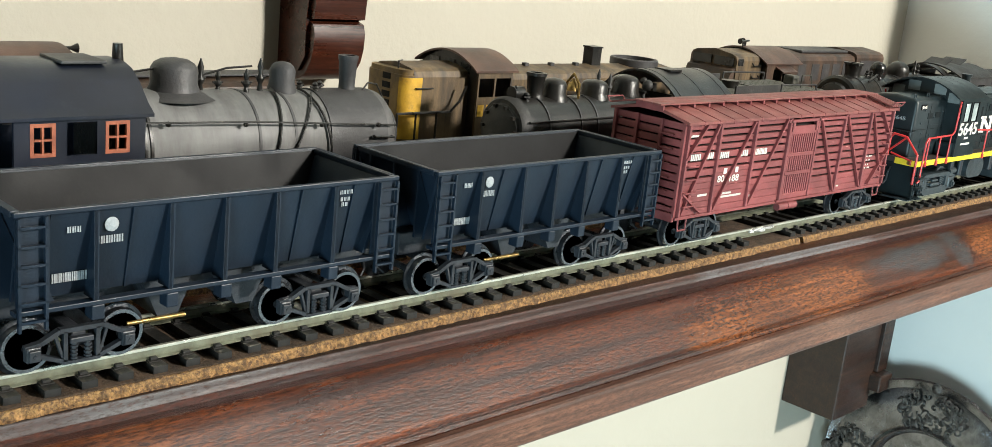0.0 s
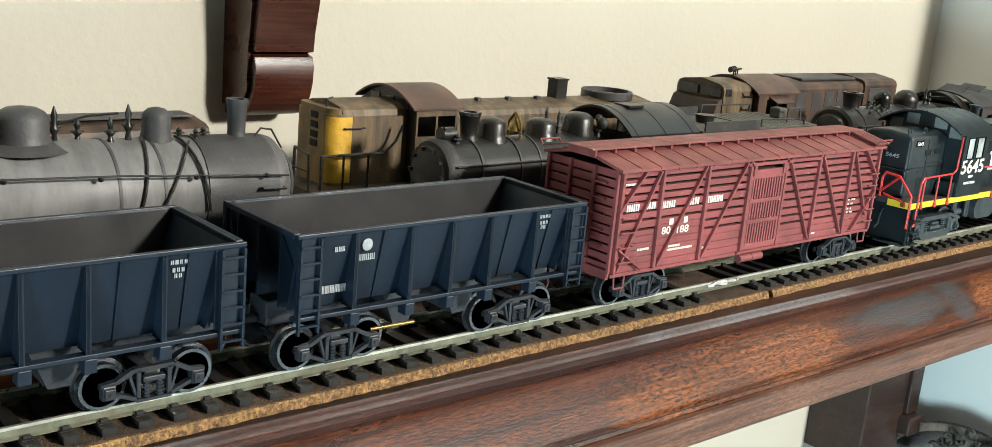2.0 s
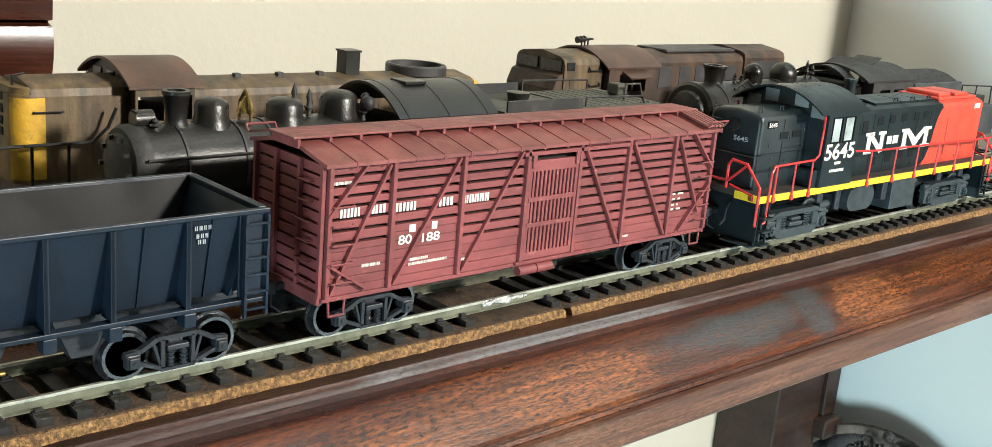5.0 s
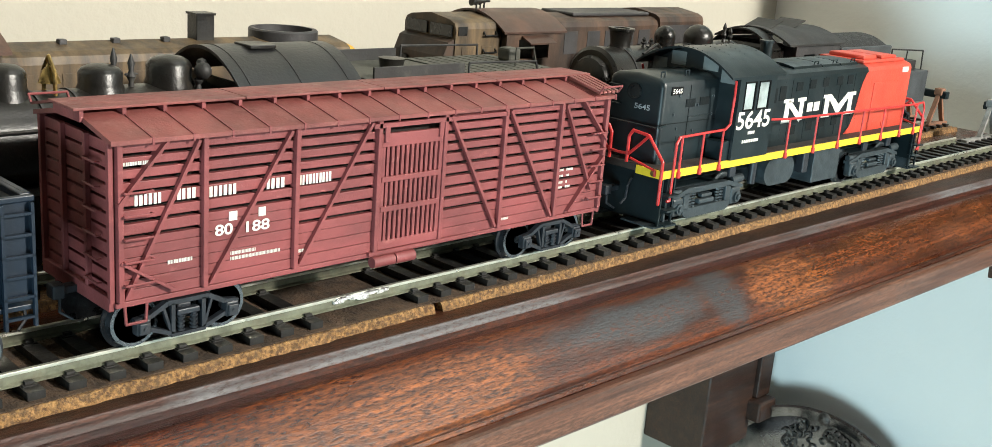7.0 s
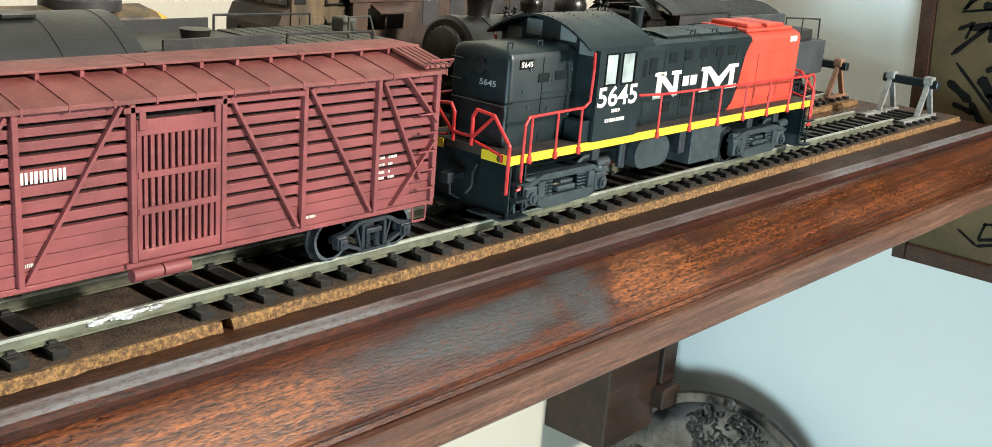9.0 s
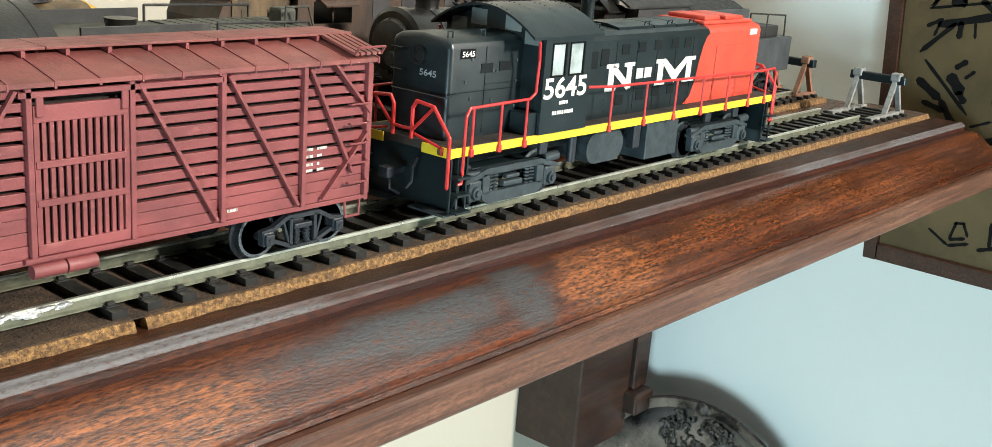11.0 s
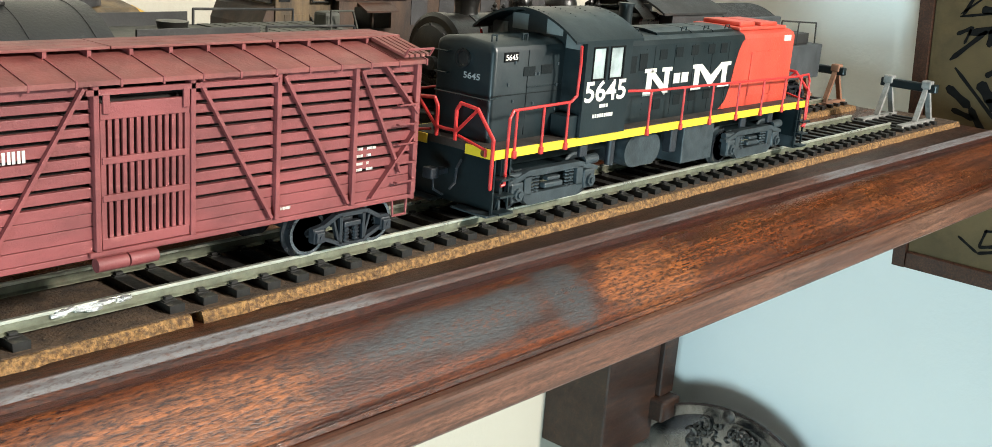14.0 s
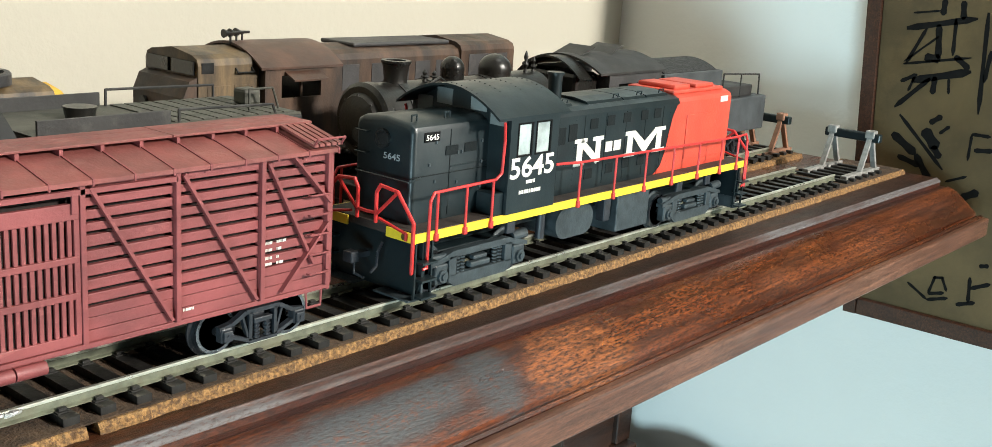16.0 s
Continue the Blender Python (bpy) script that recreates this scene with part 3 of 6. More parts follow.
def hopper_car():
    X0, X1, Y, HW, ZT, ZB = -11.25, -3.05, -0.155, 1.58, 3.16, 1.46
    c = thing("ore_hopper_car", ((X0 + X1) / 2, Y, 0), "open empty navy-blue model ore hopper car on the rails", "model railcar", "ore hoppers of the front train")
    for s in (-1, 1):
        yt, yb = Y + s * (HW - 0.06), Y + s * (HW - 0.42)
        part("side_sheet", Shape().prism([(yt, ZT - 0.02), (yb, ZB), (yb - s * 0.08, ZB), (yt - s * 0.08, ZT - 0.02)], "x", X0 + 0.10, X1 - 0.10), "navy", c)
        part("side_liner", Shape().prism([(yt - s * 0.084, ZT - 0.06), (yb - s * 0.084, ZB), (yb - s * 0.11, ZB), (yt - s * 0.11, ZT - 0.06)], "x", X0 + 0.14, X1 - 0.14), "hopper_in", c, "dull grey inside sheet")
        yo = Y + s * HW
        first = None
        for x in (-9.86, -8.42, -7.28, -6.14, -4.74):
            rib = Shape().prism([(yo, ZT - 0.1), (yo, ZB - 0.05), (yb - s * 0.02, ZB - 0.05), (yt - s * 0.02, ZT - 0.1)], "x", x, x + 0.06)
            rib.box((x - 0.01, min(yo, yo - s * 0.03), ZB - 0.05), (x + 0.085, max(yo, yo - s * 0.03), ZT - 0.1))
            part("rib", rib, "navy", c)
        for x in (-10.62, -9.12, -5.52, -4.22):
            part("seam", Shape().prism([(yt + s * 0.03, ZT - 0.1), (yb + s * 0.03, ZB), (yb, ZB), (yt, ZT - 0.1)], "x", x, x + 0.035), "navy", c)
        part("rim", Shape().box((X0, min(yo, yo - s * 0.11), ZT - 0.10), (X1, max(yo, yo - s * 0.11), ZT), 0.02), "navy", c)
        sill = Shape().box((X0, min(yo, yo - s * 0.22), ZB - 0.14), (X1, max(yo, yo - s * 0.22), ZB - 0.05), 0.015)
        for x in (-9.80, -8.36, -7.22, -6.08, -4.68):
            sill.box((x - 0.10, min(yo, yo - s * 0.3), ZB - 0.42), (x + 0.14, max(yo, yo - s * 0.3), ZB - 0.14), 0.02)
        part("side_sill", sill, "navy", c)
        ladder(X0 + 0.04, X0 + 0.55, yo + s * 0.03, 1.05, ZT - 0.1, 6, "navy", c)
        ladder(X1 - 0.55, X1 - 0.04, yo + s * 0.03, 1.05, ZT - 0.1, 6, "navy", c)
        part("corner_plate", Shape().box((X0 + 0.04, min(yo - s * 0.05, yo - s * 0.09), ZB), (X0 + 0.62, max(yo - s * 0.05, yo - s * 0.09), ZT - 0.1)), "navy", c)
        part("corner_plate", Shape().box((X1 - 0.62, min(yo - s * 0.05, yo - s * 0.09), ZB), (X1 - 0.04, max(yo - s * 0.05, yo - s * 0.09), ZT - 0.1)), "navy", c)
    for x, d in ((X0, 1), (X1, -1)):
        part("end_sheet", Shape().prism([(x, ZT), (x + d * 0.08, ZT), (x + d * 0.75, ZB), (x + d * 0.67, ZB)], "y", Y - HW + 0.18, Y + HW - 0.18), "navy", c)
        part("end_rim", Shape().box((min(x, x + d * 0.16), Y - HW + 0.17, ZT - 0.13), (max(x, x + d * 0.16), Y + HW - 0.17, ZT - 0.004), 0.02), "navy", c)
        e = Shape()
        for yy in (-0.9, 0, 0.9):
            e.prism([(x, ZT - 0.1), (x + d * 0.66, ZB), (x + d * 0.1, ZB), (x, ZB)], "y", Y + yy - 0.03, Y + yy + 0.03)
        part("end_brace", e, "navy", c)
        coupler(x, Y, -d, c, length=0.52)
    bed = Shape().box((X0 + 0.7, Y - 1.0, ZB - 0.06), (X1 - 0.7, Y + 1.0, ZB + 0.02))
    part("floor_plate", bed, "hopper_in", c)
    part("centre_sill", Shape().box((X0 + 0.05, Y - 0.35, 0.85), (X1 - 0.05, Y + 0.35, 1.40), 0.03), "truckgrey", c)
    h = Shape()
    for x in (-8.1, -6.4):
        h.prism([(x - 0.55, 1.42), (x + 0.55, 1.42), (x + 0.2, 0.62), (x - 0.2, 0.62)], "y", Y - 0.95, Y + 0.95)
    part("hopper_chute", h, "truckgrey", c)
    part("brake_rod", Shape().rod((X0 + 2.3, Y - 0.98, 0.62), (X0 + 3.5, Y - 0.98, 0.61), 0.045), "brass", c, "yellow brass rod", smooth=True)
    for x in (-9.95, -4.75):
        truck(x, Y, c)
    rnd = random.Random(3)
    yo = Y - HW

    def on_sheet(z):
        return Y - (HW - 0.06) + (ZT - z) / (ZT - ZB) * 0.36 - 0.02
    marks = Shape()
    marks.ball((-9.50, on_sheet(2.70) - 0.03, 2.76), 0.135, 16, (1, 0.16, 1))
    rows = [(-9.72, 2.40, 5, 0.085, 0.14, 0.012, 0.03), (-10.30, 2.68, 3, 0.07, 0.11, 0.02, 0.03), (-10.5, 1.74, 8, 0.075, 0.17, 0.004, 0.05)]
    rows += [(-4.56 + 0.05 * k, z, 4 - k, 0.06, 0.085, 0.03, 0.03) for k, z in enumerate((2.86, 2.70, 2.58))]
    for x, z, count, w, h, gap, off in rows:
        for k in range(count):
            part("stencil", bars(Shape(), x + k * (w + gap), on_sheet(z) - off, z, 2, w * 0.36, h, w * 0.22, 0.2, rnd), "stencil", c)
    part("roundel", marks, "stencil", c, "round white emblem")
    return c


hopper = hopper_car()
copy_thing(hopper, Matrix.Translation(hopper.location + Vector((-9.32, 0, 0)) * CM))


# ---- slatted stock car ----
def stock_car():
    X0, X1, Y, HW, ZB, ZT = -1.66, 11.0, -0.155, 1.33, 1.03, 3.80
    c = thing("stock_car", ((X0 + X1) / 2, Y, 0), "oxide-red slatted wooden model stock car with white lettering", "model railcar")
    # solid box whose colour gives the gaps between slats their shade
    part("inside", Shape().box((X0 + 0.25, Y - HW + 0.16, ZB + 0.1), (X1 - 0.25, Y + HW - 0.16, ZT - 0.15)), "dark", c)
    part("underframe", Shape().box((X0 + 0.05, Y - 1.1, ZB - 0.14), (X1 - 0.05, Y + 1.1, ZB + 0.04), 0.02), "red", c)
    part("centre_sill", Shape().box((X0 + 0.2, Y - 0.3, 0.72), (X1 - 0.2, Y + 0.3, 0.9)), "truckgrey", c)
    posts = (-1.58, 0.0, 1.92, 3.86, 5.62, 7.42, 9.28, 10.92)
    cuts = (3.56, 3.35, 3.13, 2.92, 2.66, 2.42, 2.16, 1.92, 1.68)
    for s in (-1, 1):
        yo = Y + s * HW
        yi = yo - s * 0.10

        def span(a, b):
            return (min(a, b), max(a, b))
        for i, (a, b) in enumerate(zip(posts, posts[1:])):
            if i == 3:
                continue
            low = cuts if i > 3 else (cuts[:6] if i == 1 else cuts[:7] if i == 0 else cuts[:8])
            edges = [ZT - 0.02, *low, ZB]
            low_board = edges[-2] - ZB
            if low_board > 0.34:
                k = round(low_board / 0.2)
                edges[-1:] = [edges[-2] - low_board * (q + 1) / k for q in range(k)]
            for top, bot in zip(edges, edges[1:]):
                y0, y1 = span(yo, yi)
                if bot < low[-1] - 0.001 and low_board > 0.34:
                    j = random.uniform(-0.006, 0.006)
                    part("board", Shape().box((a, y0 + j, bot + 0.002), (b, y1 + j, top - (0.042 if top == low[-1] else 0.008)), 0.006), "red", c)
                    continue
                j = random.uniform(-0.008, 0.008)
                part("slat", Shape().box((a, y0 + j, bot + (0.028 if bot > ZB else 0)), (b, y1 + j, top - 0.042), 0.008), "red", c)
        for p in posts:
            y0, y1 = span(yo + s * 0.09, yi)
            part("post", Shape().box((p - 0.05, y0, ZB), (p + 0.05, y1, ZT), 0.012), "red", c)
        for a, za, b, zb in ((-1.5, 1.08, -0.12, 3.72), (0.10, 1.08, 1.78, 3.72), (2.02, 1.10, 3.66, 3.72), (5.76, 3.70, 7.30, 1.08), (7.54, 3.70, 9.16, 1.08), (9.40, 3.70, 10.55, 1.55)):
            part("brace", Shape().beam((a, yo + s * 0.055, za), (b, yo + s * 0.055, zb), 0.06, 0.085, (0, 1, 0)), "red", c)
        for a, za, b, zb in ((-1.62, 2.75, -0.72, 3.76), (10.0, 3.76, 10.95, 2.75), (-1.6, 1.75, -0.6, 1.10), (9.75, 1.10, 10.9, 2.35)):
            part("gusset_board", Shape().beam((a, yo + s * 0.02, za), (b, yo + s * 0.02, zb), 0.05, 0.20, (0, 1, 0)), "red", c)
        y0, y1 = span(yo + s * 0.03, yi)
        part("top_plate", Shape().box((X0, y0, ZT - 0.06), (X1, y1, ZT + 0.06), 0.01), "red", c)
        part("side_sill", Shape().box((X0, y0, ZB - 0.10), (X1, y1, ZB - 0.004), 0.01), "red", c)
        # sliding door
        d0, d1, dy = 3.93, 5.56, yo + s * 0.06
        y0, y1 = span(dy, dy - s * 0.09)
        door = part("door", Shape().box((d0, y0, 1.06), (d1, y1, 1.24), 0.01).box((d0, y0, 3.20), (d1, y1, 3.47), 0.01)
                    .box((d0, y0, 1.24), (d0 + 0.09, y1, 3.20)).box((d1 - 0.09, y0, 1.24), (d1, y1, 3.20)), "red", c, "slatted sliding door")
        for z in (1.86, 2.48):
            a0, a1 = span(dy + s * 0.02, dy - s * 0.07)
            part("door_rail", Shape().box((d0 + 0.02, a0, z), (d1 - 0.02, a1, z + 0.11), 0.008), "red", door)
        for k in range(11):
            x = d0 + 0.145 + k * 0.129
            a0, a1 = span(dy - s * 0.02, dy - s * 0.08)
            part("door_bar", Shape().box((x, a0, 1.22), (x + 0.068, a1, 3.24)), "red", door)
        for x in (d0 + 0.04, d1 - 0.14):
            part("hanger", Shape().box((x, min(dy, dy + s * 0.04), 3.30), (x + 0.12, max(dy, dy + s * 0.04), 3.62), 0.01), "red", door)
        a0, a1 = span(dy + s * 0.03, dy - s * 0.05)
        part("door_track", Shape().box((3.7, a0, 3.60), (7.4, a1, 3.69)), "red", c)
        part("door_track", Shape().box((3.7, a0, 0.98), (6.1, a1, 1.05)), "red", c)
        part("bumper_block", Shape().rod((3.80, dy, 0.82), (4.35, dy, 0.82), 0.12).rod((4.38, dy, 0.82), (4.9, dy, 0.82), 0.12), "red", c, smooth=True)
        for x in (X0 + 0.12, X1 - 0.62):
            for z in (1.35, 1.75, 2.15, 2.55, 2.95):
                part("grab_iron", Shape().pipe([(x, yo + s * 0.08, z), (x, yo + s * 0.16, z), (x + 0.5, yo + s * 0.16, z), (x + 0.5, yo + s * 0.08, z)], 0.022, 6), "red", c, smooth=True)
            part("stirrup", Shape().pipe([(x + 0.04, yo, ZB), (x + 0.06, yo + s * 0.02, ZB - 0.42), (x + 0.42, yo + s * 0.02, ZB - 0.42), (x + 0.46, yo, ZB)], 0.028, 6), "red", c, smooth=True)
    for x, d in ((X0, -1), (X1, 1)):
        for k in range(11):
            z = ZB + 0.04 + k * 0.25
            part("end_slat", Shape().box((min(x, x - d * 0.09), Y - HW + 0.1, z), (max(x, x - d * 0.09), Y + HW - 0.1, z + 0.20), 0.008), "red", c)
        for yy in (-1.28, -0.45, 0.45, 1.28):
            part("end_post", Shape().box((min(x, x + d * 0.09), Y + yy - 0.05, ZB), (max(x, x + d * 0.09), Y + yy + 0.05, ZT), 0.01), "red", c)
        for k in range(6):
            z = 1.3 + k * 0.42
            part("end_grab", Shape().pipe([(x + d * 0.05, Y - 0.95, z), (x + d * 0.14, Y - 0.95, z), (x + d * 0.14, Y - 0.5, z), (x + d * 0.05, Y - 0.5, z)], 0.022, 6), "red", c, smooth=True)
        part("end_beam", Shape().box((min(x, x + d * 0.1), Y - 1.3, ZB - 0.16), (max(x, x + d * 0.1), Y + 1.3, ZB + 0.10), 0.02), "red", c)
        coupler(x, Y, d, c, length=0.55)
    part("brake_wheel", Shape().lathe([(-0.02, 0.20), (0.02, 0.20), (0.02, 0.25), (-0.02, 0.25)], (X1 + 0.2, Y + 0.6, 2.9), "x", 20).beam((X1 + 0.2, Y + 0.4, 2.9), (X1 + 0.2, Y + 0.8, 2.9), 0.03, 0.03)
         .rod((X1 + 0.02, Y + 0.6, 2.9), (X1 + 0.2, Y + 0.6, 2.9), 0.03), "red", c)
    # roof of sheets with raised seams
    n, e0, e1 = 17, X0 - 0.10, X1 + 0.10
    w = (e1 - e0) / n
    for s in (-1, 1):
        ye, zr = Y + s * (HW + 0.14), 4.16
        for k in range(n):
            x = e0 + k * w
            part("roof_sheet", Shape().prism([(Y, zr), (ye, ZT + 0.04), (ye, ZT - 0.04), (Y, zr - 0.1)], "x", x + 0.002, x + w - 0.035), "redroof", c)
            seam = Shape().prism([(Y, zr + 0.02), (ye + s * 0.01, ZT + 0.055), (ye + s * 0.01, ZT - 0.07), (Y, zr - 0.1)], "x", x + w - 0.037, x + w)
            part("roof_seam", seam, "red", c)
    for k in range(3):
        y = Y - 0.48 + k * 0.33
        for j in range(4):
            a, b = e0 - 0.15 + j * (e1 - e0 + 0.3) / 4, e0 - 0.15 + (j + 1) * (e1 - e0 + 0.3) / 4 - 0.02
            part("roof_walk_board", Shape().box((a, y, 4.165), (b, y + 0.31, 4.215), 0.01), "redroof", c)
    for k in range(n + 1):
        x = e0 + k * w - 0.06
        part("walk_saddle", Shape().box((x, Y - 0.50, 3.98), (x + 0.07, Y + 0.50, 4.164)), "red", c)
    for x0, s in ((X1 - 0.62, -1), (X0 - 0.1, 1)):
        for k in range(5):
            x = x0 + k * 0.155
            y0, y1 = sorted((Y + s * 0.5, Y + s * (HW + 0.22)))
            part("side_walk_board", Shape().prism([(Y + s * 0.52, 4.15), (Y + s * 0.52, 4.20), (Y + s * (HW + 0.2), 3.97), (Y + s * (HW + 0.2), 3.92)], "x", x, x + 0.11), "redroof", c)
        part("side_walk_grab", Shape().pipe([(x0, Y + s * (HW + 0.2), 3.95), (x0, Y + s * (HW + 0.3), 4.09), (x0 + 0.7, Y + s * (HW + 0.3), 4.09), (x0 + 0.7, Y + s * (HW + 0.2), 3.95)], 0.025, 6), "red", c)
    for x in (-0.27, 9.40):
        truck(x, Y, c)
    # lettering: the company's name as plain bars, the number as it reads
    yl = Y - HW - 0.015
    rnd = random.Random(8)
    for x, z, count, wd in ((-1.30, 2.68, 3, 0.145), (-0.52, 2.69, 2, 0.165), (0.10, 2.66, 3, 0.165), (1.28, 2.66, 2, 0.18), (2.0, 2.65, 5, 0.125)):
        for k in range(count):
            mark = Shape()
            for q in (0.0, 0.56):
                bars(mark, x + k * (wd + 0.028) + q * wd, yl, z, 1, wd * rnd.uniform(0.34, 0.42), 0.19, 0)
            part("name_bar", mark, "white", c)
    for x, wd in ((0.50, 0.17), (1.12, 0.15)):
        part("initial_bar", bars(Shape(), x, yl, 2.17, 1, wd, 0.17, 0, 0, rnd), "white", c)
    rows = [(-0.70, 1.56, 8, 0.075), (0.54, 1.52, 9, 0.07), (0.54, 1.42, 18, 0.07), (1.98, 1.32, 3, 0.07), (-1.5, 3.38, 9, 0.07), (7.55, 1.17, 4, 0.06)]
    for k, z in enumerate((2.10, 1.96, 1.80, 1.68)):
        rows += [(9.38, z, 3, 0.06), (9.66, z, (4, 2, 1, 3)[k], 0.06)]
    for x, z, count, h in rows:
        part("stencil", bars(Shape(), x, yl, z, count * 2, 0.018, h * 0.9, 0.012, 0.3, rnd), "white", c, "small white stencilled data")
    words("number", "80", (0.22, yl, 1.92), 0.21, 0.36, "white", c, bold=0.02)
    words("number", "188", (0.86, yl, 1.90), 0.21, 0.50, "white", c, bold=0.02)
    return c


stock_car()


# ---- black, red and yellow diesel ----
def loco_truck(x, y, parent):
    t = part("truck", Shape().box((x - 1.7, y - 0.9, 0.55), (x + 1.7, y + 0.9, 0.95), 0.04), "locoblack", parent)
    for s in (-1, 1):
        f = y + s * 1.22
        fr = Shape()
        fr.prism([(x - 1.15, 0.30), (x - 0.95, 0.16), (x + 0.95, 0.16), (x + 1.15, 0.30), (x + 1.15, 0.44), (x - 1.15, 0.44)], "y", f - 0.11, f + 0.11)
        fr.prism([(x - 1.75, 0.72), (x - 1.0, 0.86), (x + 1.0, 0.86), (x + 1.75, 0.72), (x + 1.75, 0.82), (x + 1.0, 1.02), (x - 1.0, 1.02), (x - 1.75, 0.82)], "y", f - 0.11, f + 0.11)
        for d in (-1, 1):
            fr.box((x + d * 1.02 - 0.13, f - 0.11, 0.40), (x + d * 1.02 + 0.13, f + 0.11, 0.9), 0.02)
            fr.box((x + d * 1.42 - 0.22, f - 0.13, 0.28), (x + d * 1.42 + 0.22, f + 0.13, 0.78), 0.05)
            fr.rod((x + d * 1.42, f, 0.5), (x + d * 1.42, f + s * 0.2, 0.5), 0.15, n=16)
            fr.rod((x + d * 1.42, f, 0.5), (x + d * 1.42, f + s * 0.25, 0.5), 0.08, n=12)
            for k in (-0.09, 0.09):
                for z in range(5):
                    fr.rod((x + d * 0.68 + k, f, 0.44 + z * 0.085), (x + d * 0.68 + k, f, 0.48 + z * 0.085), 0.075, n=10)
        fr.box((x - 0.36, f - 0.10, 0.48), (x + 0.36, f + 0.10, 0.62), 0.04).box((x - 0.25, f - 0.08, 0.66), (x + 0.25, f + 0.08, 0.76), 0.03)
        fr.rod((x + 1.2, f, 0.98), (x + 1.75, f, 1.0), 0.13, n=14).rod((x - 1.75, f, 0.92), (x - 1.2, f, 0.9), 0.09, n=12)
        part("side_frame", fr, "locotruck", t)
    for d in (-1, 1):
        wheelset(x + d * 1.42, y, t, 0.52, "locotruck", "wheel")
    return t


def handrail(parent, pts, stanchions, yr, z0, r=0.036):
    h = part("handrail", Shape().pipe(pts, r), "railing", parent, "red wire handrail", smooth=True)
    for x, z in stanchions:
        part("stanchion", Shape().rod((x, yr, z0 - 0.06), (x, yr, z), r * 0.9, n=8).box((x - 0.055, yr - 0.045, z0 - 0.14), (x + 0.055, yr + 0.045, z0 + 0.04), 0.02), "railing", h)
    return h


def road_switcher():
    Y, X0, X1 = -0.155, 13.38, 28.85
    c = thing("diesel_locomotive", ((X0 + X1) / 2, Y, 0), "black, red and yellow model diesel locomotive numbered 5645", "model locomotive")
    ys, yn = Y - 1.5, Y + 1.5
    part("walkway", Shape().box((X0 + 0.02, ys + 0.02, 1.52), (X1 - 0.02, yn - 0.02, 1.71), 0.01), "deck", c, "brown-black walkway")
    for s in (-1, 1):
        yo = Y + s * 1.5
        part("stripe", Shape().box((X0, min(yo, yo + s * 0.03), 1.49), (X1, max(yo, yo + s * 0.03), 1.70)), "yellow", c, "yellow side sill")
    for x, d in ((X0, -1), (X1, 1)):
        for s in (-1, 1):
            y0, y1 = sorted((Y + s * 1.53, Y + s * 0.62))
            part("end_plate", Shape().box((min(x, x + d * 0.04), y0, 1.47), (max(x, x + d * 0.04), y1, 1.70), 0.01), "yellow", c, "yellow end plate")
            part("end_lamp", Shape().rod((x, Y + s * 1.2, 1.585), (x + d * 0.07, Y + s * 1.2, 1.585), 0.075, n=16), "brass", c, smooth=True)
        part("pilot", Shape().prism([(Y - 1.35, 0.16), (Y + 1.35, 0.16), (Y + 1.5, 0.62), (Y + 1.5, 1.47), (Y - 1.5, 1.47), (Y - 1.5, 0.62)], "x", min(x - d * 0.35, x - d * 0.25), max(x - d * 0.35, x - d * 0.25)), "locoblack", c)
        for s in (-1, 1):
            for z in (0.22, 0.62, 1.02):
                part("step", Shape().box((min(x - d * 0.53, x - d * 0.04), Y + s * 1.45 - 0.28, z), (max(x - d * 0.53, x - d * 0.04), Y + s * 1.45 + 0.02 * s + 0.05, z + 0.05)), "locoblack", c)
            for u in (0.02, 0.55):
                part("step_hanger", Shape().beam((x - d * u, Y + s * 1.5, 0.2), (x - d * u, Y + s * 1.5, 1.48), 0.05, 0.05, (1, 0, 0)), "locoblack", c)
        coupler(x, Y, d, c, length=0.62)
        part("footboard", Shape().box((min(x - d * 0.36, x + d * 0.10), Y - 1.46, 0.12), (max(x - d * 0.36, x + d * 0.10), Y - 0.35, 0.17), 0.01).box((min(x - d * 0.36, x + d * 0.10), Y + 0.35, 0.12), (max(x - d * 0.36, x + d * 0.10), Y + 1.46, 0.17), 0.01).box((min(x - d * 0.36, x - d * 0.30), Y - 1.46, 0.17), (max(x - d * 0.36, x - d * 0.30), Y + 1.46, 0.50)), "locotruck", c, "low black footboard")
        part("air_hose", Shape().pipe([(x, Y - 0.5, 1.3), (x + d * 0.14, Y - 0.5, 1.1), (x + d * 0.12, Y - 0.45, 0.75), (x + d * 0.25, Y - 0.4, 0.6)], 0.035, 6), "truckgrey", c)
        for s in (-1, 1):
            e = Shape()
            e.pipe([(x + d * 0.03, Y + s * 1.45, 0.85), (x + d * 0.08, Y + s * 1.5, 0.82), (x + d * 0.08, Y + s * 1.5, 1.95), (x + d * 0.05, Y + s * 0.95, 2.55), (x + d * 0.05, Y + s * 0.42, 2.60), (x + d * 0.05, Y + s * 0.30, 2.42), (x + d * 0.05, Y + s * 0.30, 1.72)], 0.045)
            e.pipe([(x + d * 0.05, Y + s * 0.95, 2.53), (x + d * 0.05, Y + s * 0.35, 1.95), (x + d * 0.05, Y, 1.93)], 0.04)
            e.pipe([(x + d * 0.1, Y + s * 0.45, 1.86), (x + d * 0.1, Y + s * 1.3, 1.68), (x + d * 0.1, Y + s * 1.3, 1.52)], 0.035)
            part("end_railing", e, "railing", c, "bent red end railing", smooth=True)
    # short hood
    hw = 0.92
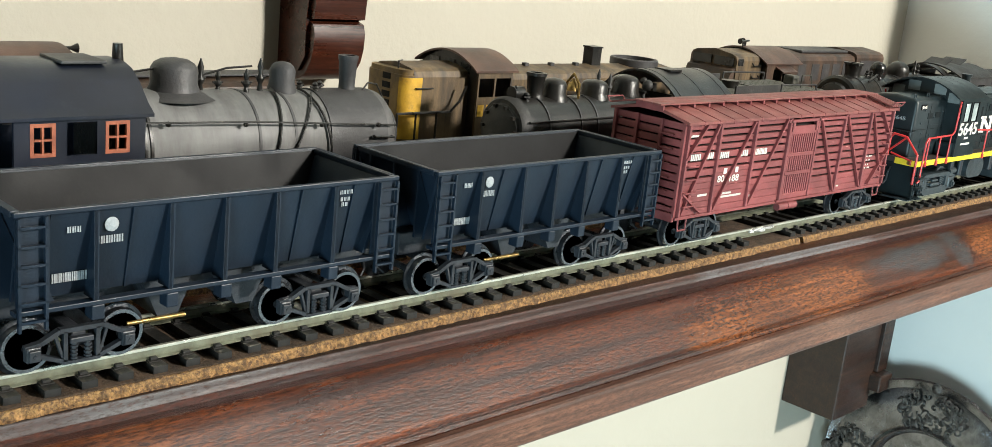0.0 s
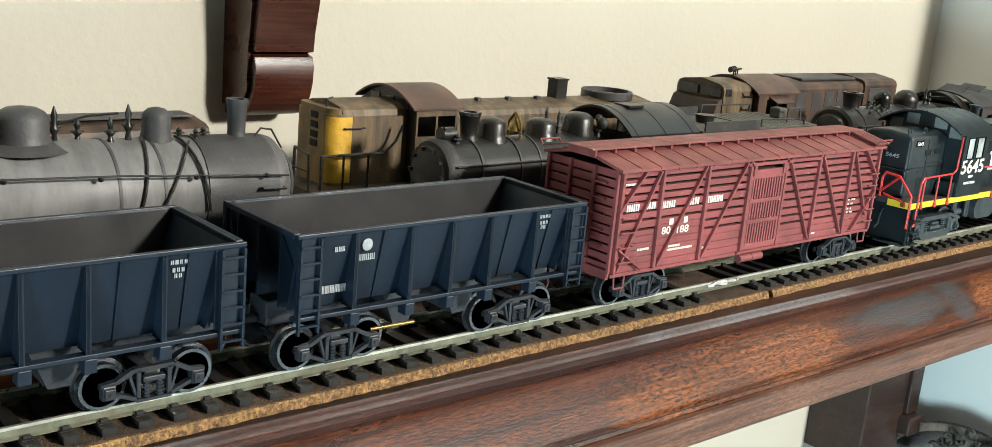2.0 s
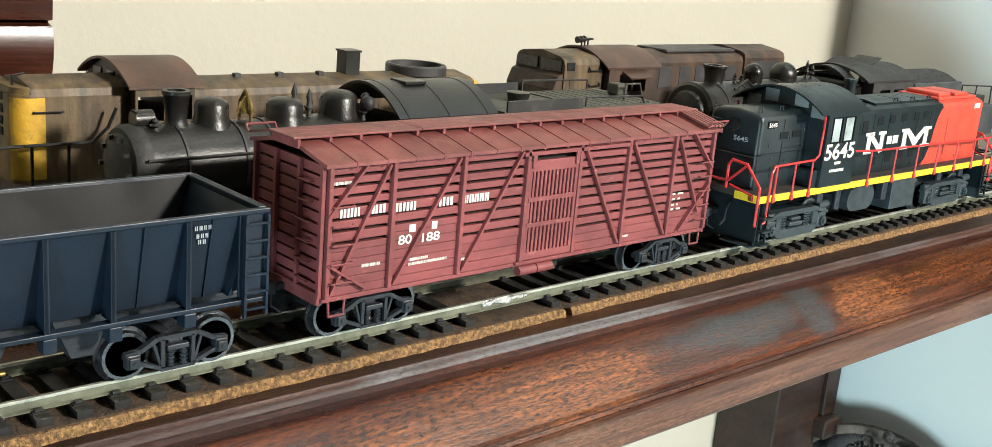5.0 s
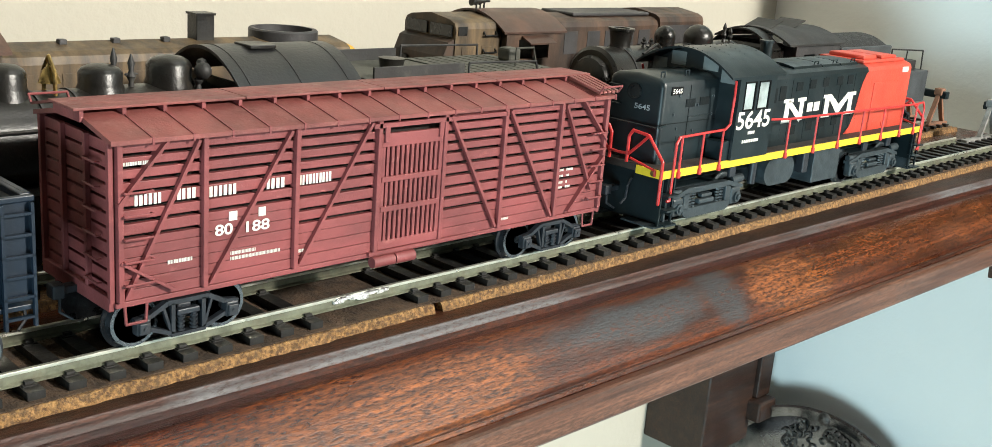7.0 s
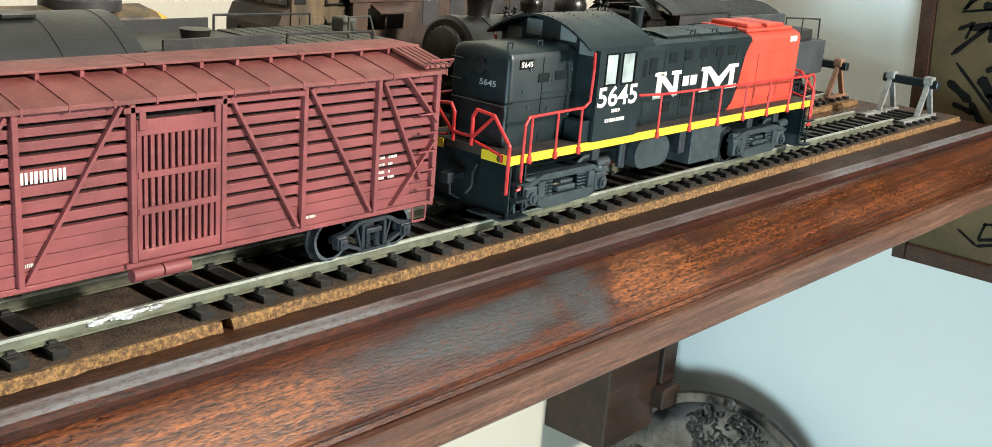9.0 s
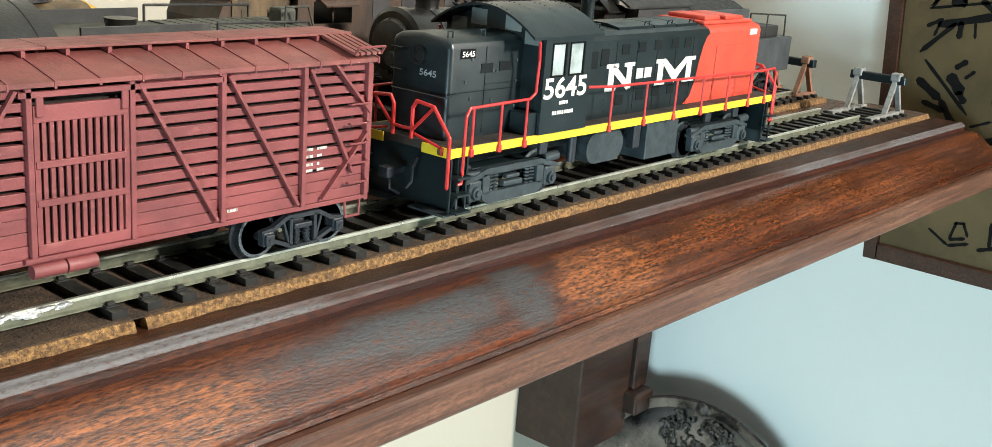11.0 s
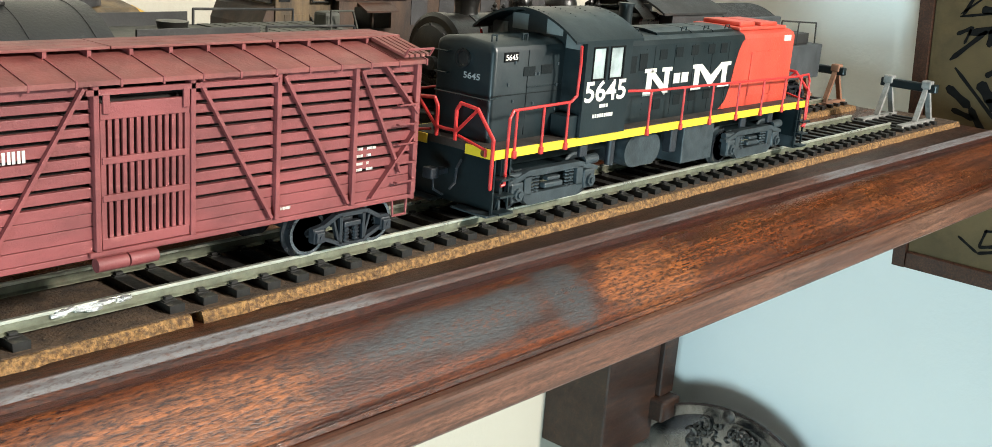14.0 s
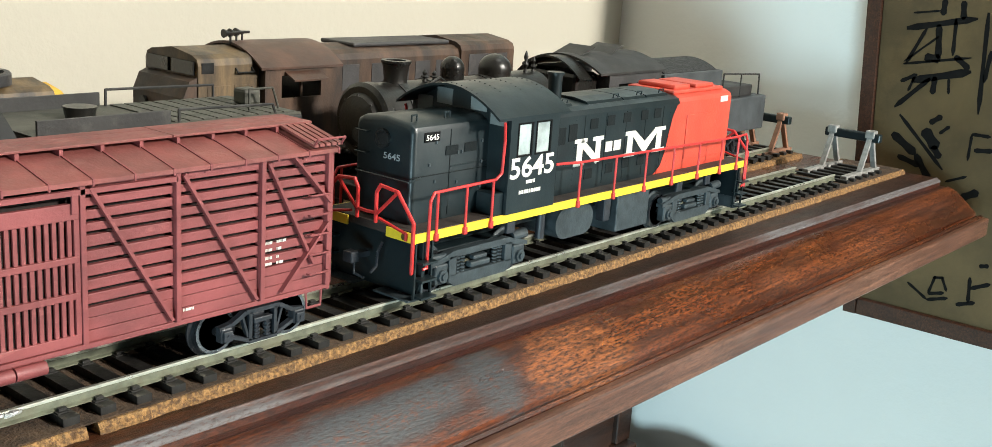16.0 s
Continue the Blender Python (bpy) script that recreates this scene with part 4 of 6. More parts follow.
    hood = [(Y - hw, 1.71), (Y - hw, 3.78), (Y - hw + 0.05, 3.90), (Y - hw + 0.22, 3.99), (Y, 4.06), (Y + hw - 0.22, 3.99), (Y + hw - 0.05, 3.90), (Y + hw, 3.78), (Y + hw, 1.71)]
    body = Shape().prism(hood, "x", 13.78, 16.4)
    rim = [e for e in body.bm.edges if all(abs(v.co.x - 13.78) < 1e-5 and v.co.z > 1.72 for v in e.verts) or all(abs(v.co.x - 13.78) < 1e-5 for v in e.verts) and abs(e.verts[0].co.y - e.verts[1].co.y) < 1e-5]
    bmesh.ops.bevel(body.bm, geom=rim, offset=0.13, segments=3, affect="EDGES", profile=0.5)
    nose = part("short_hood", body, "locoblack", c, smooth=True)
    part("panel_line", Shape().box((13.76, Y - hw - 0.012, 2.78), (16.4, Y - hw, 2.80)).box((15.0, Y - hw - 0.012, 1.8), (15.02, Y - hw, 3.8)), "recess_shade", nose)
    # raised plates; only their dark colour makes the louvres look sunk
    for a, z in ((14.85, 3.20), (15.5, 3.22)):
        part("louvre", Shape().box((a, Y - hw - 0.02, z), (a + 0.42, Y - hw, z + 0.22), 0.005), "recess_shade", nose)
    part("headlight", Shape().lathe([(0, 0.05), (0, 0.22), (-0.09, 0.22), (-0.09, 0.16), (-0.05, 0.14), (-0.05, 0.05)], (13.78, Y, 3.55), "x", 20), "lens", nose, smooth=True)
    g = Shape()
    for x in (14.0, 15.1):
        g.pipe([(x, Y - 0.62, 3.98), (x, Y - 0.62, 4.14), (x + 0.16, Y - 0.62, 4.14), (x + 0.16, Y - 0.62, 3.98)], 0.022, 6)
    for z in (3.15, 3.65):
        g.pipe([(13.78, Y + 0.45, z), (13.66, Y + 0.45, z), (13.66, Y + 0.8, z), (13.78, Y + 0.8, z)], 0.022, 6)
    part("grab_iron", g, "locoblack", nose)
    part("number_board", Shape().box((14.12, Y - hw - 0.025, 3.56), (14.62, Y - hw, 3.78), 0.005), "ink", nose, "small black number board")
    words("number", "5645", (14.16, Y - hw - 0.03, 3.60), 0.13, 0.42, "white", nose, bold=0.02)
    # cab
    cw = 1.60
    cx0, cx1 = 16.35, 18.25
    cab = part("cab", Shape().box((cx0 + 0.1, Y - cw + 0.1, 1.72), (cx1 - 0.1, Y + cw - 0.1, 1.85)), "locoblack", c)
    for s in (-1, 1):
        side = Shape()
        yo = Y + s * cw
        y0, y1 = sorted((yo, yo - s * 0.08))
        side.box((cx0, y0, 1.71), (cx1, y1, 3.10)).box((cx0, y0, 3.88), (cx1, y1, 4.02))
        for a, b in ((cx0, 16.62), (17.2, 17.32), (17.94, cx1)):
            side.box((a, y0, 3.10), (b, y1, 3.88))
        part("cab_side", side, "locoblack", cab)
    arc = [(Y - cw + 2 * cw * k / 14, 4.0 + 0.60 * (1 - ((2 * k / 14) - 1) ** 2)) for k in range(15)]
    for x, w in ((cx0, 0.08), (cx1 - 0.08, 0.08)):
        lo = Shape().prism([(Y - cw + 0.09, 1.72), *[(Y + (a - Y) * (1 - 0.09 / cw), z) for a, z in arc], (Y + cw - 0.09, 1.72)], "x", x + (0.004 if x == cx0 else -0.004), x + w)
        part("cab_wall", lo, "locoblack", cab)
    part("cab_roof", Shape().arch(Y - cw - 0.06, Y + cw + 0.06, 4.0, 0.62, 15.82, 18.62, 0.06), "locoblack", cab, "arched black cab roof", smooth=True)
    rv = Shape()
    for x in (15.95, 16.8, 17.6, 18.45):
        for k in range(1, 20):
            y = Y - cw + 2 * cw * k / 20
            rv.box((x, y - 0.012, 4.055 + 0.62 * (1 - ((y - Y) / cw) ** 2)), (x + 0.024, y + 0.012, 4.075 + 0.62 * (1 - ((y - Y) / cw) ** 2)))
    part("rivets", rv, "locoblack", cab)
    for s in (-1, 1):
        yo = Y + s * (cw - 0.03)
        for a, b in ((16.62, 17.2), (17.32, 17.94)):
            y0, y1 = sorted((yo, yo - s * 0.03))
            win = part("window", Shape().box((a, y0, 3.10), (b, y1, 3.88)), "glassy", cab, "clouded window pane")
            fr = Shape()
            f0, f1 = sorted((yo + s * 0.045, yo - s * 0.01))
            fr.box((a, f0, 3.12), (a + 0.04, f1, 3.86)).box((b - 0.04, f0, 3.12), (b, f1, 3.86)).box((a, f0, 3.08), (b, f1, 3.12)).box((a, f0, 3.86), (b, f1, 3.90))
            part("window_frame", fr, "ink", win)
    for y in (Y - 1.45, Y - 0.82, Y + 0.28, Y + 0.92):
        wz = 4.0 + 0.60 * (1 - ((y + 0.25 - Y) / cw) ** 2)
        w0 = part("end_window", Shape().box((cx0 - 0.012, y, min(4.12, wz - 0.45)), (cx0 + 0.01, y + 0.5, wz - 0.06)), "dimglass", cab)
    part("exhaust", Shape().rod((20.25, Y + 0.1, 3.9), (20.25, Y + 0.1, 4.70), 0.19, n=18).rod((20.25, Y + 0.1, 4.66), (20.25, Y + 0.1, 4.74), 0.23, n=18), "locoblack", c, smooth=True)
    part("toolbox", Shape().box((16.0, Y - 1.5, 1.71), (16.36, Y - 0.95, 2.25), 0.02), "locoblack", c)
    words("number", "5645", (16.40, Y - cw - 0.012, 2.56), 0.52, 1.72, "white", cab, bold=0.022)
    front_no = words("number", "5645", (0, Y, 0), 0.15, 0.52, "stencil", nose, bold=0.02)
    front_no.data.transform(Matrix.Translation(home(nose)))
    front_no.data.transform(Matrix.Translation(Vector((13.77, Y - 0.02, 3.10)) * CM - home(nose)) @ Matrix.Rotation(radians(-90), 4, "Z") @ Matrix.Translation(Vector((0, -Y, 0)) * CM))
    part("hood_handrail", Shape().pipe([(13.80, Y + 0.7, 2.72), (13.62, Y + 0.7, 2.72), (13.62, Y - 0.98, 2.72), (14.0, Y - 0.98, 2.78)], 0.022, 6), "locoblack", nose, smooth=True)
    part("side_panel", Shape().box((15.05, Y - hw - 0.016, 2.92), (16.3, Y - hw, 2.94)).box((14.55, Y - hw - 0.016, 2.0), (15.0, Y - hw, 2.42)), "locoblack", nose)
    latch = Shape()
    for x, z in ((14.5, 3.5), (14.5, 2.6), (15.25, 3.2), (15.38, 3.2), (15.25, 2.5), (16.1, 3.4), (16.1, 2.9), (16.1, 2.3), (14.3, 3.0)):
        latch.box((x, Y - hw - 0.03, z), (x + 0.05, Y - hw, z + 0.07))
    part("latch", latch, "locotruck", nose)
    m = bars(Shape(), 17.05, Y - cw - 0.012, 2.40, 4, 0.075, 0.085, 0.02, 0.2, random.Random(2))
    bars(m, 16.80, Y - cw - 0.012, 2.16, 9, 0.075, 0.09, 0.02, 0.15, random.Random(4))
    part("stencil", m, "white", cab, "small white stencilled data")
    # long hood, black then red
    lw = 1.05

    def section(z):
        return [(Y - lw, 1.71), (Y - lw, z - 0.22), (Y - lw + 0.06, z - 0.1), (Y - lw + 0.24, z - 0.02), (Y, z + 0.05), (Y + lw - 0.24, z - 0.02), (Y + lw - 0.06, z - 0.1), (Y + lw, z - 0.22), (Y + lw, 1.71)]
    long = part("long_hood", Shape().prism(section(3.98), "x", 18.25, 25.0), "locoblack", c)
    red = part("red_end", Shape().prism(section(3.98), "x", 25.0, 28.2), "locored", c, "bright red hood end")
    for s in (-1, 1):
        yo = Y + s * (lw + 0.004)
        sweep = [(23.86, 1.72), (24.2, 1.95), (24.42, 2.4), (24.52, 2.9), (24.68, 3.4), (24.86, 3.68), (25.02, 3.76), (25.02, 1.72)]
        y0, y1 = sorted((yo, yo + s * 0.006))
        part("red_sweep", Shape().prism(sweep, "y", y0, y1), "locored", red, "curved red paint edge")
    part("radiator_door", Shape().box((25.5, Y - lw - 0.03, 2.0), (27.3, Y - lw, 3.35), 0.01), "locored", red)
    part("radiator_louvre", Shape().box((26.5, Y - lw - 0.03, 1.80), (28.0, Y - lw, 1.95), 0.01), "locored", red)
    tops = Shape().box((25.0, Y - 0.82, 3.97), (28.0, Y + 0.82, 4.07), 0.03).box((25.3, Y - 0.66, 4.06), (26.2, Y + 0.66, 4.20), 0.04).box((26.5, Y - 0.7, 4.06), (27.6, Y + 0.7, 4.18), 0.04)
    part("fan_housing", tops, "locored", red)
    part("number_board", Shape().box((27.5, Y - lw - 0.02, 3.62), (27.95, Y - lw + 0.01, 3.80), 0.005), "white", red, "small white number board")
    for a, b in ((18.7, 19.9), (20.6, 22.3), (22.36, 23.5), (23.56, 24.7)):
        part("roof_hatch", Shape().prism([(Y - 0.80, 3.95), (Y - 0.72, 4.03), (Y - 0.3, 4.10), (Y + 0.3, 4.10), (Y + 0.72, 4.03), (Y + 0.80, 3.95)], "x", a, b), "locoblack", long)
        part("hatch_grab", Shape().pipe([(b - 0.1, Y - 0.66, 4.02), (b - 0.1, Y - 0.68, 4.14), (b - 0.34, Y - 0.68, 4.14), (b - 0.34, Y - 0.66, 4.02)], 0.018, 5), "locoblack", long)
    rv = Shape()
    for x in (18.45, 18.62, 19.75, 24.5):
        for k in range(13):
            rv.box((x, Y - lw - 0.014, 1.9 + k * 0.145), (x + 0.022, Y - lw, 1.922 + k * 0.145))
    part("rivets", rv, "locoblack", long)
    for k, (a, z) in enumerate([(18.95, 3.05), (19.45, 3.1), (20.4, 3.35), (21.2, 3.38), (22.0, 3.4), (22.9, 3.4), (23.6, 3.4), (20.3, 2.0), (21.3, 2.05), (22.1, 2.1), (22.9, 2.1)]):
        part("louvre", Shape().box((a, Y - lw - 0.018, z), (a + 0.36, Y - lw, z + (0.45 if k < 2 else 0.28)), 0.005), "recess_shade", long)
    for x in (19.0, 20.15, 21.15, 22.15, 23.15, 24.1):
        part("door_line", Shape().box((x, Y - lw - 0.008, 1.8), (x + 0.02, Y - lw, 3.72)), "recess_shade", long)
    # emblem of slab bars and blocks
    ye = Y - lw - 0.02
    for a, b in ((19.86, 20.12), (20.72, 20.96), (22.28, 22.56), (23.82, 24.1)):
        part("emblem_bar", Shape().box((a, ye, 2.42), (b, ye + 0.012, 3.12)), "white", long)
    for a, b, z in ((19.74, 20.30, 3.02), (20.58, 21.08, 3.02), (19.74, 20.24, 2.40), (22.16, 22.66, 3.02), (23.70, 24.3, 3.02), (22.16, 22.70, 2.40), (23.64, 24.3, 2.40)):
        part("emblem_bar", Shape().box((a, ye - 0.001, z), (b, ye + 0.011, z + 0.11)), "white", long)
    part("emblem_bar", Shape().beam((20.02, ye + 0.005, 3.05), (20.86, ye + 0.005, 2.45), 0.2, 0.012, (0, 1, 0)), "white", long)
    part("emblem_wedge", Shape().prism([(22.42, 3.08), (22.7, 3.1), (23.2, 2.78), (23.7, 3.1), (23.95, 3.08), (23.2, 2.42)], "y", ye, ye + 0.011), "white", long)
    part("emblem_block", Shape().box((21.2, ye, 2.66), (21.52, ye + 0.012, 2.94)), "white", long)
    part("emblem_block", Shape().box((21.6, ye, 2.66), (21.95, ye + 0.012, 2.94)), "white", long)
    # near-side handrails
    for s in (-1, 1):
        yr = Y + s * 1.56
        handrail(c, [(13.62, yr - s * 0.02, 0.86), (13.72, yr, 0.88), (13.74, yr, 2.4), (13.86, yr, 2.58), (15.95, yr, 2.62), (16.16, yr, 2.75), (16.20, yr, 3.5), (16.1, yr + s * 0.05, 3.95)],
                 ((13.98, 2.58), (14.95, 2.6), (15.88, 2.62)), yr, 1.6)
        handrail(c, [(18.3, yr - s * 0.02, 2.72), (19.4, yr, 2.66), (27.9, yr, 2.55), (28.55, yr, 2.58), (28.7, yr, 2.35), (28.74, yr, 0.9), (28.6, yr, 0.86)],
                 ((19.4, 2.66), (21.05, 2.64), (22.6, 2.62), (24.1, 2.6), (25.6, 2.58), (27.0, 2.56), (28.1, 2.55)), yr, 1.6)
    # underbody
    for x in (15.9, 25.9):
        loco_truck(x, Y, c)
    tank = Shape()
    ends = [(xc + 0.42 * math.sin(a), 0.95 + 0.42 * math.cos(a)) for xc, a0 in ((20.28, 0.0), (19.42, math.pi)) for a in (a0 + math.pi * k / 12 for k in range(13))]
    tank.prism(ends, "y", Y - 1.2, Y + 1.2)
    part("air_tank", tank, "locotruck", c, "round-ended black air tank", smooth=True)
    part("battery_box", Shape().box((21.65, Y - 1.35, 0.38), (23.3, Y + 1.35, 1.5), 0.03), "locotruck", c)
    part("frame_beam", Shape().box((14.0, Y - 0.6, 1.0), (28.3, Y + 0.6, 1.5)), "locoblack", c)
    part("equipment_box", Shape().box((21.1, Y - 1.3, 0.75), (21.4, Y - 1.0, 1.45), 0.04), "truckgrey", c)
    part("filler_pipe", Shape().rod((18.45, Y - 1.1, 0.7), (18.45, Y - 1.1, 1.4), 0.12), "truckgrey", c, smooth=True)
    for x in (16.6, 26.3, 24.6):
        part("sill_bracket", Shape().box((x, Y - 1.5, 1.18), (x + 0.3, Y - 1.40, 1.46), 0.02), "truckgrey", c)
    return c


road_switcher()


# ---- steam locomotives on the middle track ----
def dome(x, y, z0, z1, r, flare=1.5):
    h = z1 - z0
    return Shape().lathe([(0, r * flare), (h * 0.18, r * 1.1), (h * 0.35, r), (h * 0.72, r), (h * 0.86, r * 0.86), (h * 0.95, r * 0.6), (h, r * 0.12)], (x, y, z0), "z", 24)


def chimney(x, y, z0, z1, r, top=1.3):
    h = z1 - z0
    return Shape().lathe([(0, r * 1.5), (h * 0.15, r * 1.05), (h * 0.3, r), (h * 0.86, r * (1 + (top - 1) * 0.6)), (h * 0.9, r * top), (h, r * top), (h, r * 0.85), (h * 0.6, r * 0.8)], (x, y, z0), "z", 22)


def valve(s, x, y, z, h):
    """A small turned fitting."""
    s.lathe([(0, 0.09), (h * 0.25, 0.05), (h * 0.4, 0.11), (h * 0.55, 0.05), (h * 0.75, 0.08), (h, 0.015)], (x, y, z), "z", 10)
    return s.rod((x - 0.14, y, z + h * 0.45), (x + 0.14, y, z + h * 0.45), 0.028, n=6)


def driver(x, y, r, parent, material="iron"):
    w = part("wheelset", Shape().rod((x, y - 0.9, r), (x, y + 0.9, r), 0.1), material, parent, smooth=True)
    for s in (-1, 1):
        f = y + s * 0.82
        wh = Shape().lathe([(-0.1, r - 0.1), (0.1, r - 0.1), (0.1, r), (0.0, r), (-0.03, r + 0.06), (-0.1, r + 0.06)], (x, f, r), "y", 26)
        for k in range(10):
            a = math.pi * 2 * k / 10
            wh.rod((x, f, r), (x + math.cos(a) * (r - 0.08), f, r + math.sin(a) * (r - 0.08)), 0.035, n=5)
        part("wheel", wh, material, w)
    return w


def running_gear(x0, x1, y, count, r, parent, material="iron"):
    part("frame_block", Shape().box((x0, y - 0.55, 0.55), (x1, y + 0.55, 1.7)), material, parent)
    for k in range(count):
        driver(x0 + (x1 - x0) * (k + 0.5) / count, y, r, parent, material)
    for s in (-1, 1):
        part("side_rod", Shape().box((x0 + 0.4, y + s * 1.05 - 0.05, r - 0.08), (x1 - 0.4, y + s * 1.05 + 0.05, r + 0.08), 0.02), material, parent)
        part("running_board", Shape().box((x0 - 0.4, min(y + s * 0.9, y + s * 1.5), 1.72), (x1 + 0.5, max(y + s * 0.9, y + s * 1.5), 1.80)), material, parent)


MY = 4.2


def grey_steamer():
    Y = MY - 0.1
    c = thing("steam_locomotive", (-13, Y, 0), "weathered grey model steam locomotive with blue-black cab and orange windows", "model locomotive", "steam locomotives on the middle track")
    ax = 2.86
    part("boiler", Shape().lathe([(-16.2, 1.28), (-14.2, 1.27), (-13.0, 1.22), (-11.2, 1.19), (-8.85, 1.16), (-8.7, 1.12), (-8.5, 0.9), (-8.45, 0.2)], (0, Y, ax), "x", 48), "steam", c, "grey streaked boiler", smooth=True)
    part("smokebox", Shape().lathe([(-10.75, 1.205), (-8.95, 1.185), (-8.95, 1.10), (-10.75, 1.12)], (0, Y, ax), "x", 48), "smoke", c, "sooty smokebox", smooth=True)
    for x, r in ((-15.95, 1.32), (-15.8, 1.31), (-12.95, 1.235), (-10.8, 1.215), (-11.9, 1.215)):
        part("boiler_band", Shape().lathe([(0, r), (0.07, r), (0.07, r - 0.06), (0, r - 0.06)], (x, Y, ax), "x", 48), "iron" if x < -15.7 else "smoke", c, smooth=True)
    part("steam_dome", dome(-14.6, Y, 3.95, 4.88, 0.55, 1.8), "smoke", c, smooth=True)
    part("sand_dome", dome(-11.6, Y, 3.95, 4.78, 0.33, 1.2), "smoke", c, smooth=True)
    part("chimney", chimney(-9.55, Y, 3.85, 4.93, 0.215, 1.25), "smoke", c, smooth=True)
    part("whistle_pipe", Shape().rod((-16.0, Y, 4.1), (-16.0, Y, 5.2), 0.17, 0.11, n=14), "iron", c, smooth=True)
    for x, h in ((-13.95, 0.85), (-13.4, 0.55), (-12.75, 0.6), (-12.3, 0.85), (-11.0, 0.25), (-10.7, 0.25), (-10.4, 0.25)):
        part("valve", valve(Shape(), x, Y + random.uniform(-0.2, 0.2), 4.02, h), "iron", c, "small turned boiler fitting", smooth=True)
    p = Shape()
    p.pipe([(-13.9, Y, 4.45), (-13.2, Y, 4.62), (-12.5, Y, 4.66)], 0.03, 6).pipe([(-16.0, Y, 4.5), (-15.1, Y, 4.62)], 0.03, 6)
    part("pull_rod", p, "iron", c)
    yr = Y - 1.22
    part("handrail", Shape().pipe([(-16.0, yr - 0.12, 3.62), (-14.6, yr - 0.12, 3.58), (-12.9, yr - 0.12, 3.52), (-11.0, yr - 0.10, 3.40), (-8.8, yr - 0.06, 3.26)], 0.024, 7), "iron", c, smooth=True)
    for x in (-15.4, -13.4, -11.2, -9.4):
        part("rail_knob", Shape().ball((x, yr - 0.06, 3.56 - (x + 15.4) * 0.045), 0.07, 8), "iron", c)

    def ring(x0, x1, a0, a1, r=0.032):
        pts = []
        for k in range(9):
            t = k / 8
            a = radians(a0 + (a1 - a0) * t)
            pts.append((x0 + (x1 - x0) * t, Y - math.sin(a) * 1.27, ax + math.cos(a) * 1.25))
        return Shape().pipe(pts, r, 6)
    for q in (ring(-12.0, -12.5, 5, 105), ring(-11.2, -10.8, 5, 105, 0.035), ring(-11.0, -12.0, 20, 100, 0.03)):
        part("boiler_pipe", q, "iron", c, smooth=True)
    part("front_rail", Shape().pipe([(-9.2, Y - 0.2, 3.98), (-9.0, Y - 0.2, 4.22), (-8.7, Y - 0.2, 4.18), (-8.4, Y - 0.2, 3.7)], 0.024, 6), "iron", c, smooth=True)
    part("step_rail", Shape().pipe([(-9.5, yr - 0.02, 2.98), (-9.5, yr - 0.12, 2.98), (-8.9, yr - 0.12, 2.95), (-8.9, yr - 0.02, 2.95)], 0.035, 6), "iron", c, smooth=True)
    # cab
    hw, x0, x1 = 1.78, -21.0, -16.2
    y0 = Y - hw
    cab = Shape()
    for s in (-1, 1):
        a, b = sorted((Y + s * hw, Y + s * (hw - 0.09)))
        cab.box((-19.0, a, 1.6), (x1, b, 3.10)).box((-19.0, a, 3.80), (x1, b, 3.95)).box((x0, a, 1.6), (-19.9, b, 3.95))
        for u, v in ((-19.0, -18.68), (-18.16, -17.92), (-17.28, -17.1), (-16.56, x1)):
            cab.box((u, a, 3.10), (v, b, 3.80))
    cab.box((x1 - 0.08, Y - hw + 0.09, 1.6), (x1, Y + hw - 0.09, 4.0))
    cb = part("cab", cab, "blueblack", c, "blue-black cab")
    for s in (-1, 1):
        yo = Y + s * (hw + 0.01)
        for u, v in ((-18.68, -18.16), (-17.10, -16.56)):
            fr = Shape()
            a, b = sorted((yo, yo - s * 0.08))
            m = (u + v) / 2
            for p, q in ((u, u + 0.075), (m - 0.022, m + 0.022), (v - 0.075, v)):
                fr.box((p, a, 3.10), (q, b, 3.80))
            for p, q in ((u + 0.075, m - 0.022), (m + 0.022, v - 0.075)):
                for z0, z1 in ((3.10, 3.18), (3.43, 3.47), (3.72, 3.80)):
                    fr.box((p, a, z0), (q, b, z1))
            part("window_frame", fr, "orange", cb, "orange four-pane window frame")
    prof = [(-hw - 0.1, 3.94), (-hw * 0.9, 4.12), (-hw * 0.66, 4.52), (-hw * 0.45, 4.76), (-0.4, 4.86), (0.4, 4.86), (hw * 0.45, 4.76), (hw * 0.66, 4.52), (hw * 0.9, 4.12), (hw + 0.1, 3.94)]
    part("cab_roof", Shape().prism([(Y + a, z) for a, z in prof] + [(Y + a, z - 0.07) for a, z in prof[::-1]], "x", x0 - 0.4, -16.05), "blueblack", cb, "blue-black curved cab roof", smooth=True)
    part("roof_hatch", Shape().box((-17.6, Y - 0.75, 4.84), (-16.6, Y + 0.4, 4.92), 0.02), "smoke", cb)
    part("backhead", Shape().box((-16.6, Y - 1.0, 1.8), (-16.3, Y + 1.0, 3.7), 0.1), "iron", cb)
    part("cab_floor", Shape().box((x0, Y - hw + 0.1, 1.5), (x1, Y + hw - 0.1, 1.62)), "iron", cb)
    running_gear(-18.5, -8.2, Y, 4, 0.72, c)
    for s in (-1, 1):
        part("cylinder", Shape().rod((-9.2, Y + s * 1.3, 1.0), (-7.8, Y + s * 1.3, 1.0), 0.5, n=20), "smoke", c, smooth=True)
    part("pilot_beam", Shape().box((-7.6, Y - 1.4, 0.75), (-7.2, Y + 1.4, 1.25), 0.04), "iron", c)
    part("smokebox_door", Shape().lathe([(-8.45, 0.85), (-8.35, 0.8), (-8.27, 0.3), (-8.2, 0.1)], (0, Y, ax), "x", 28), "smoke", c, smooth=True)
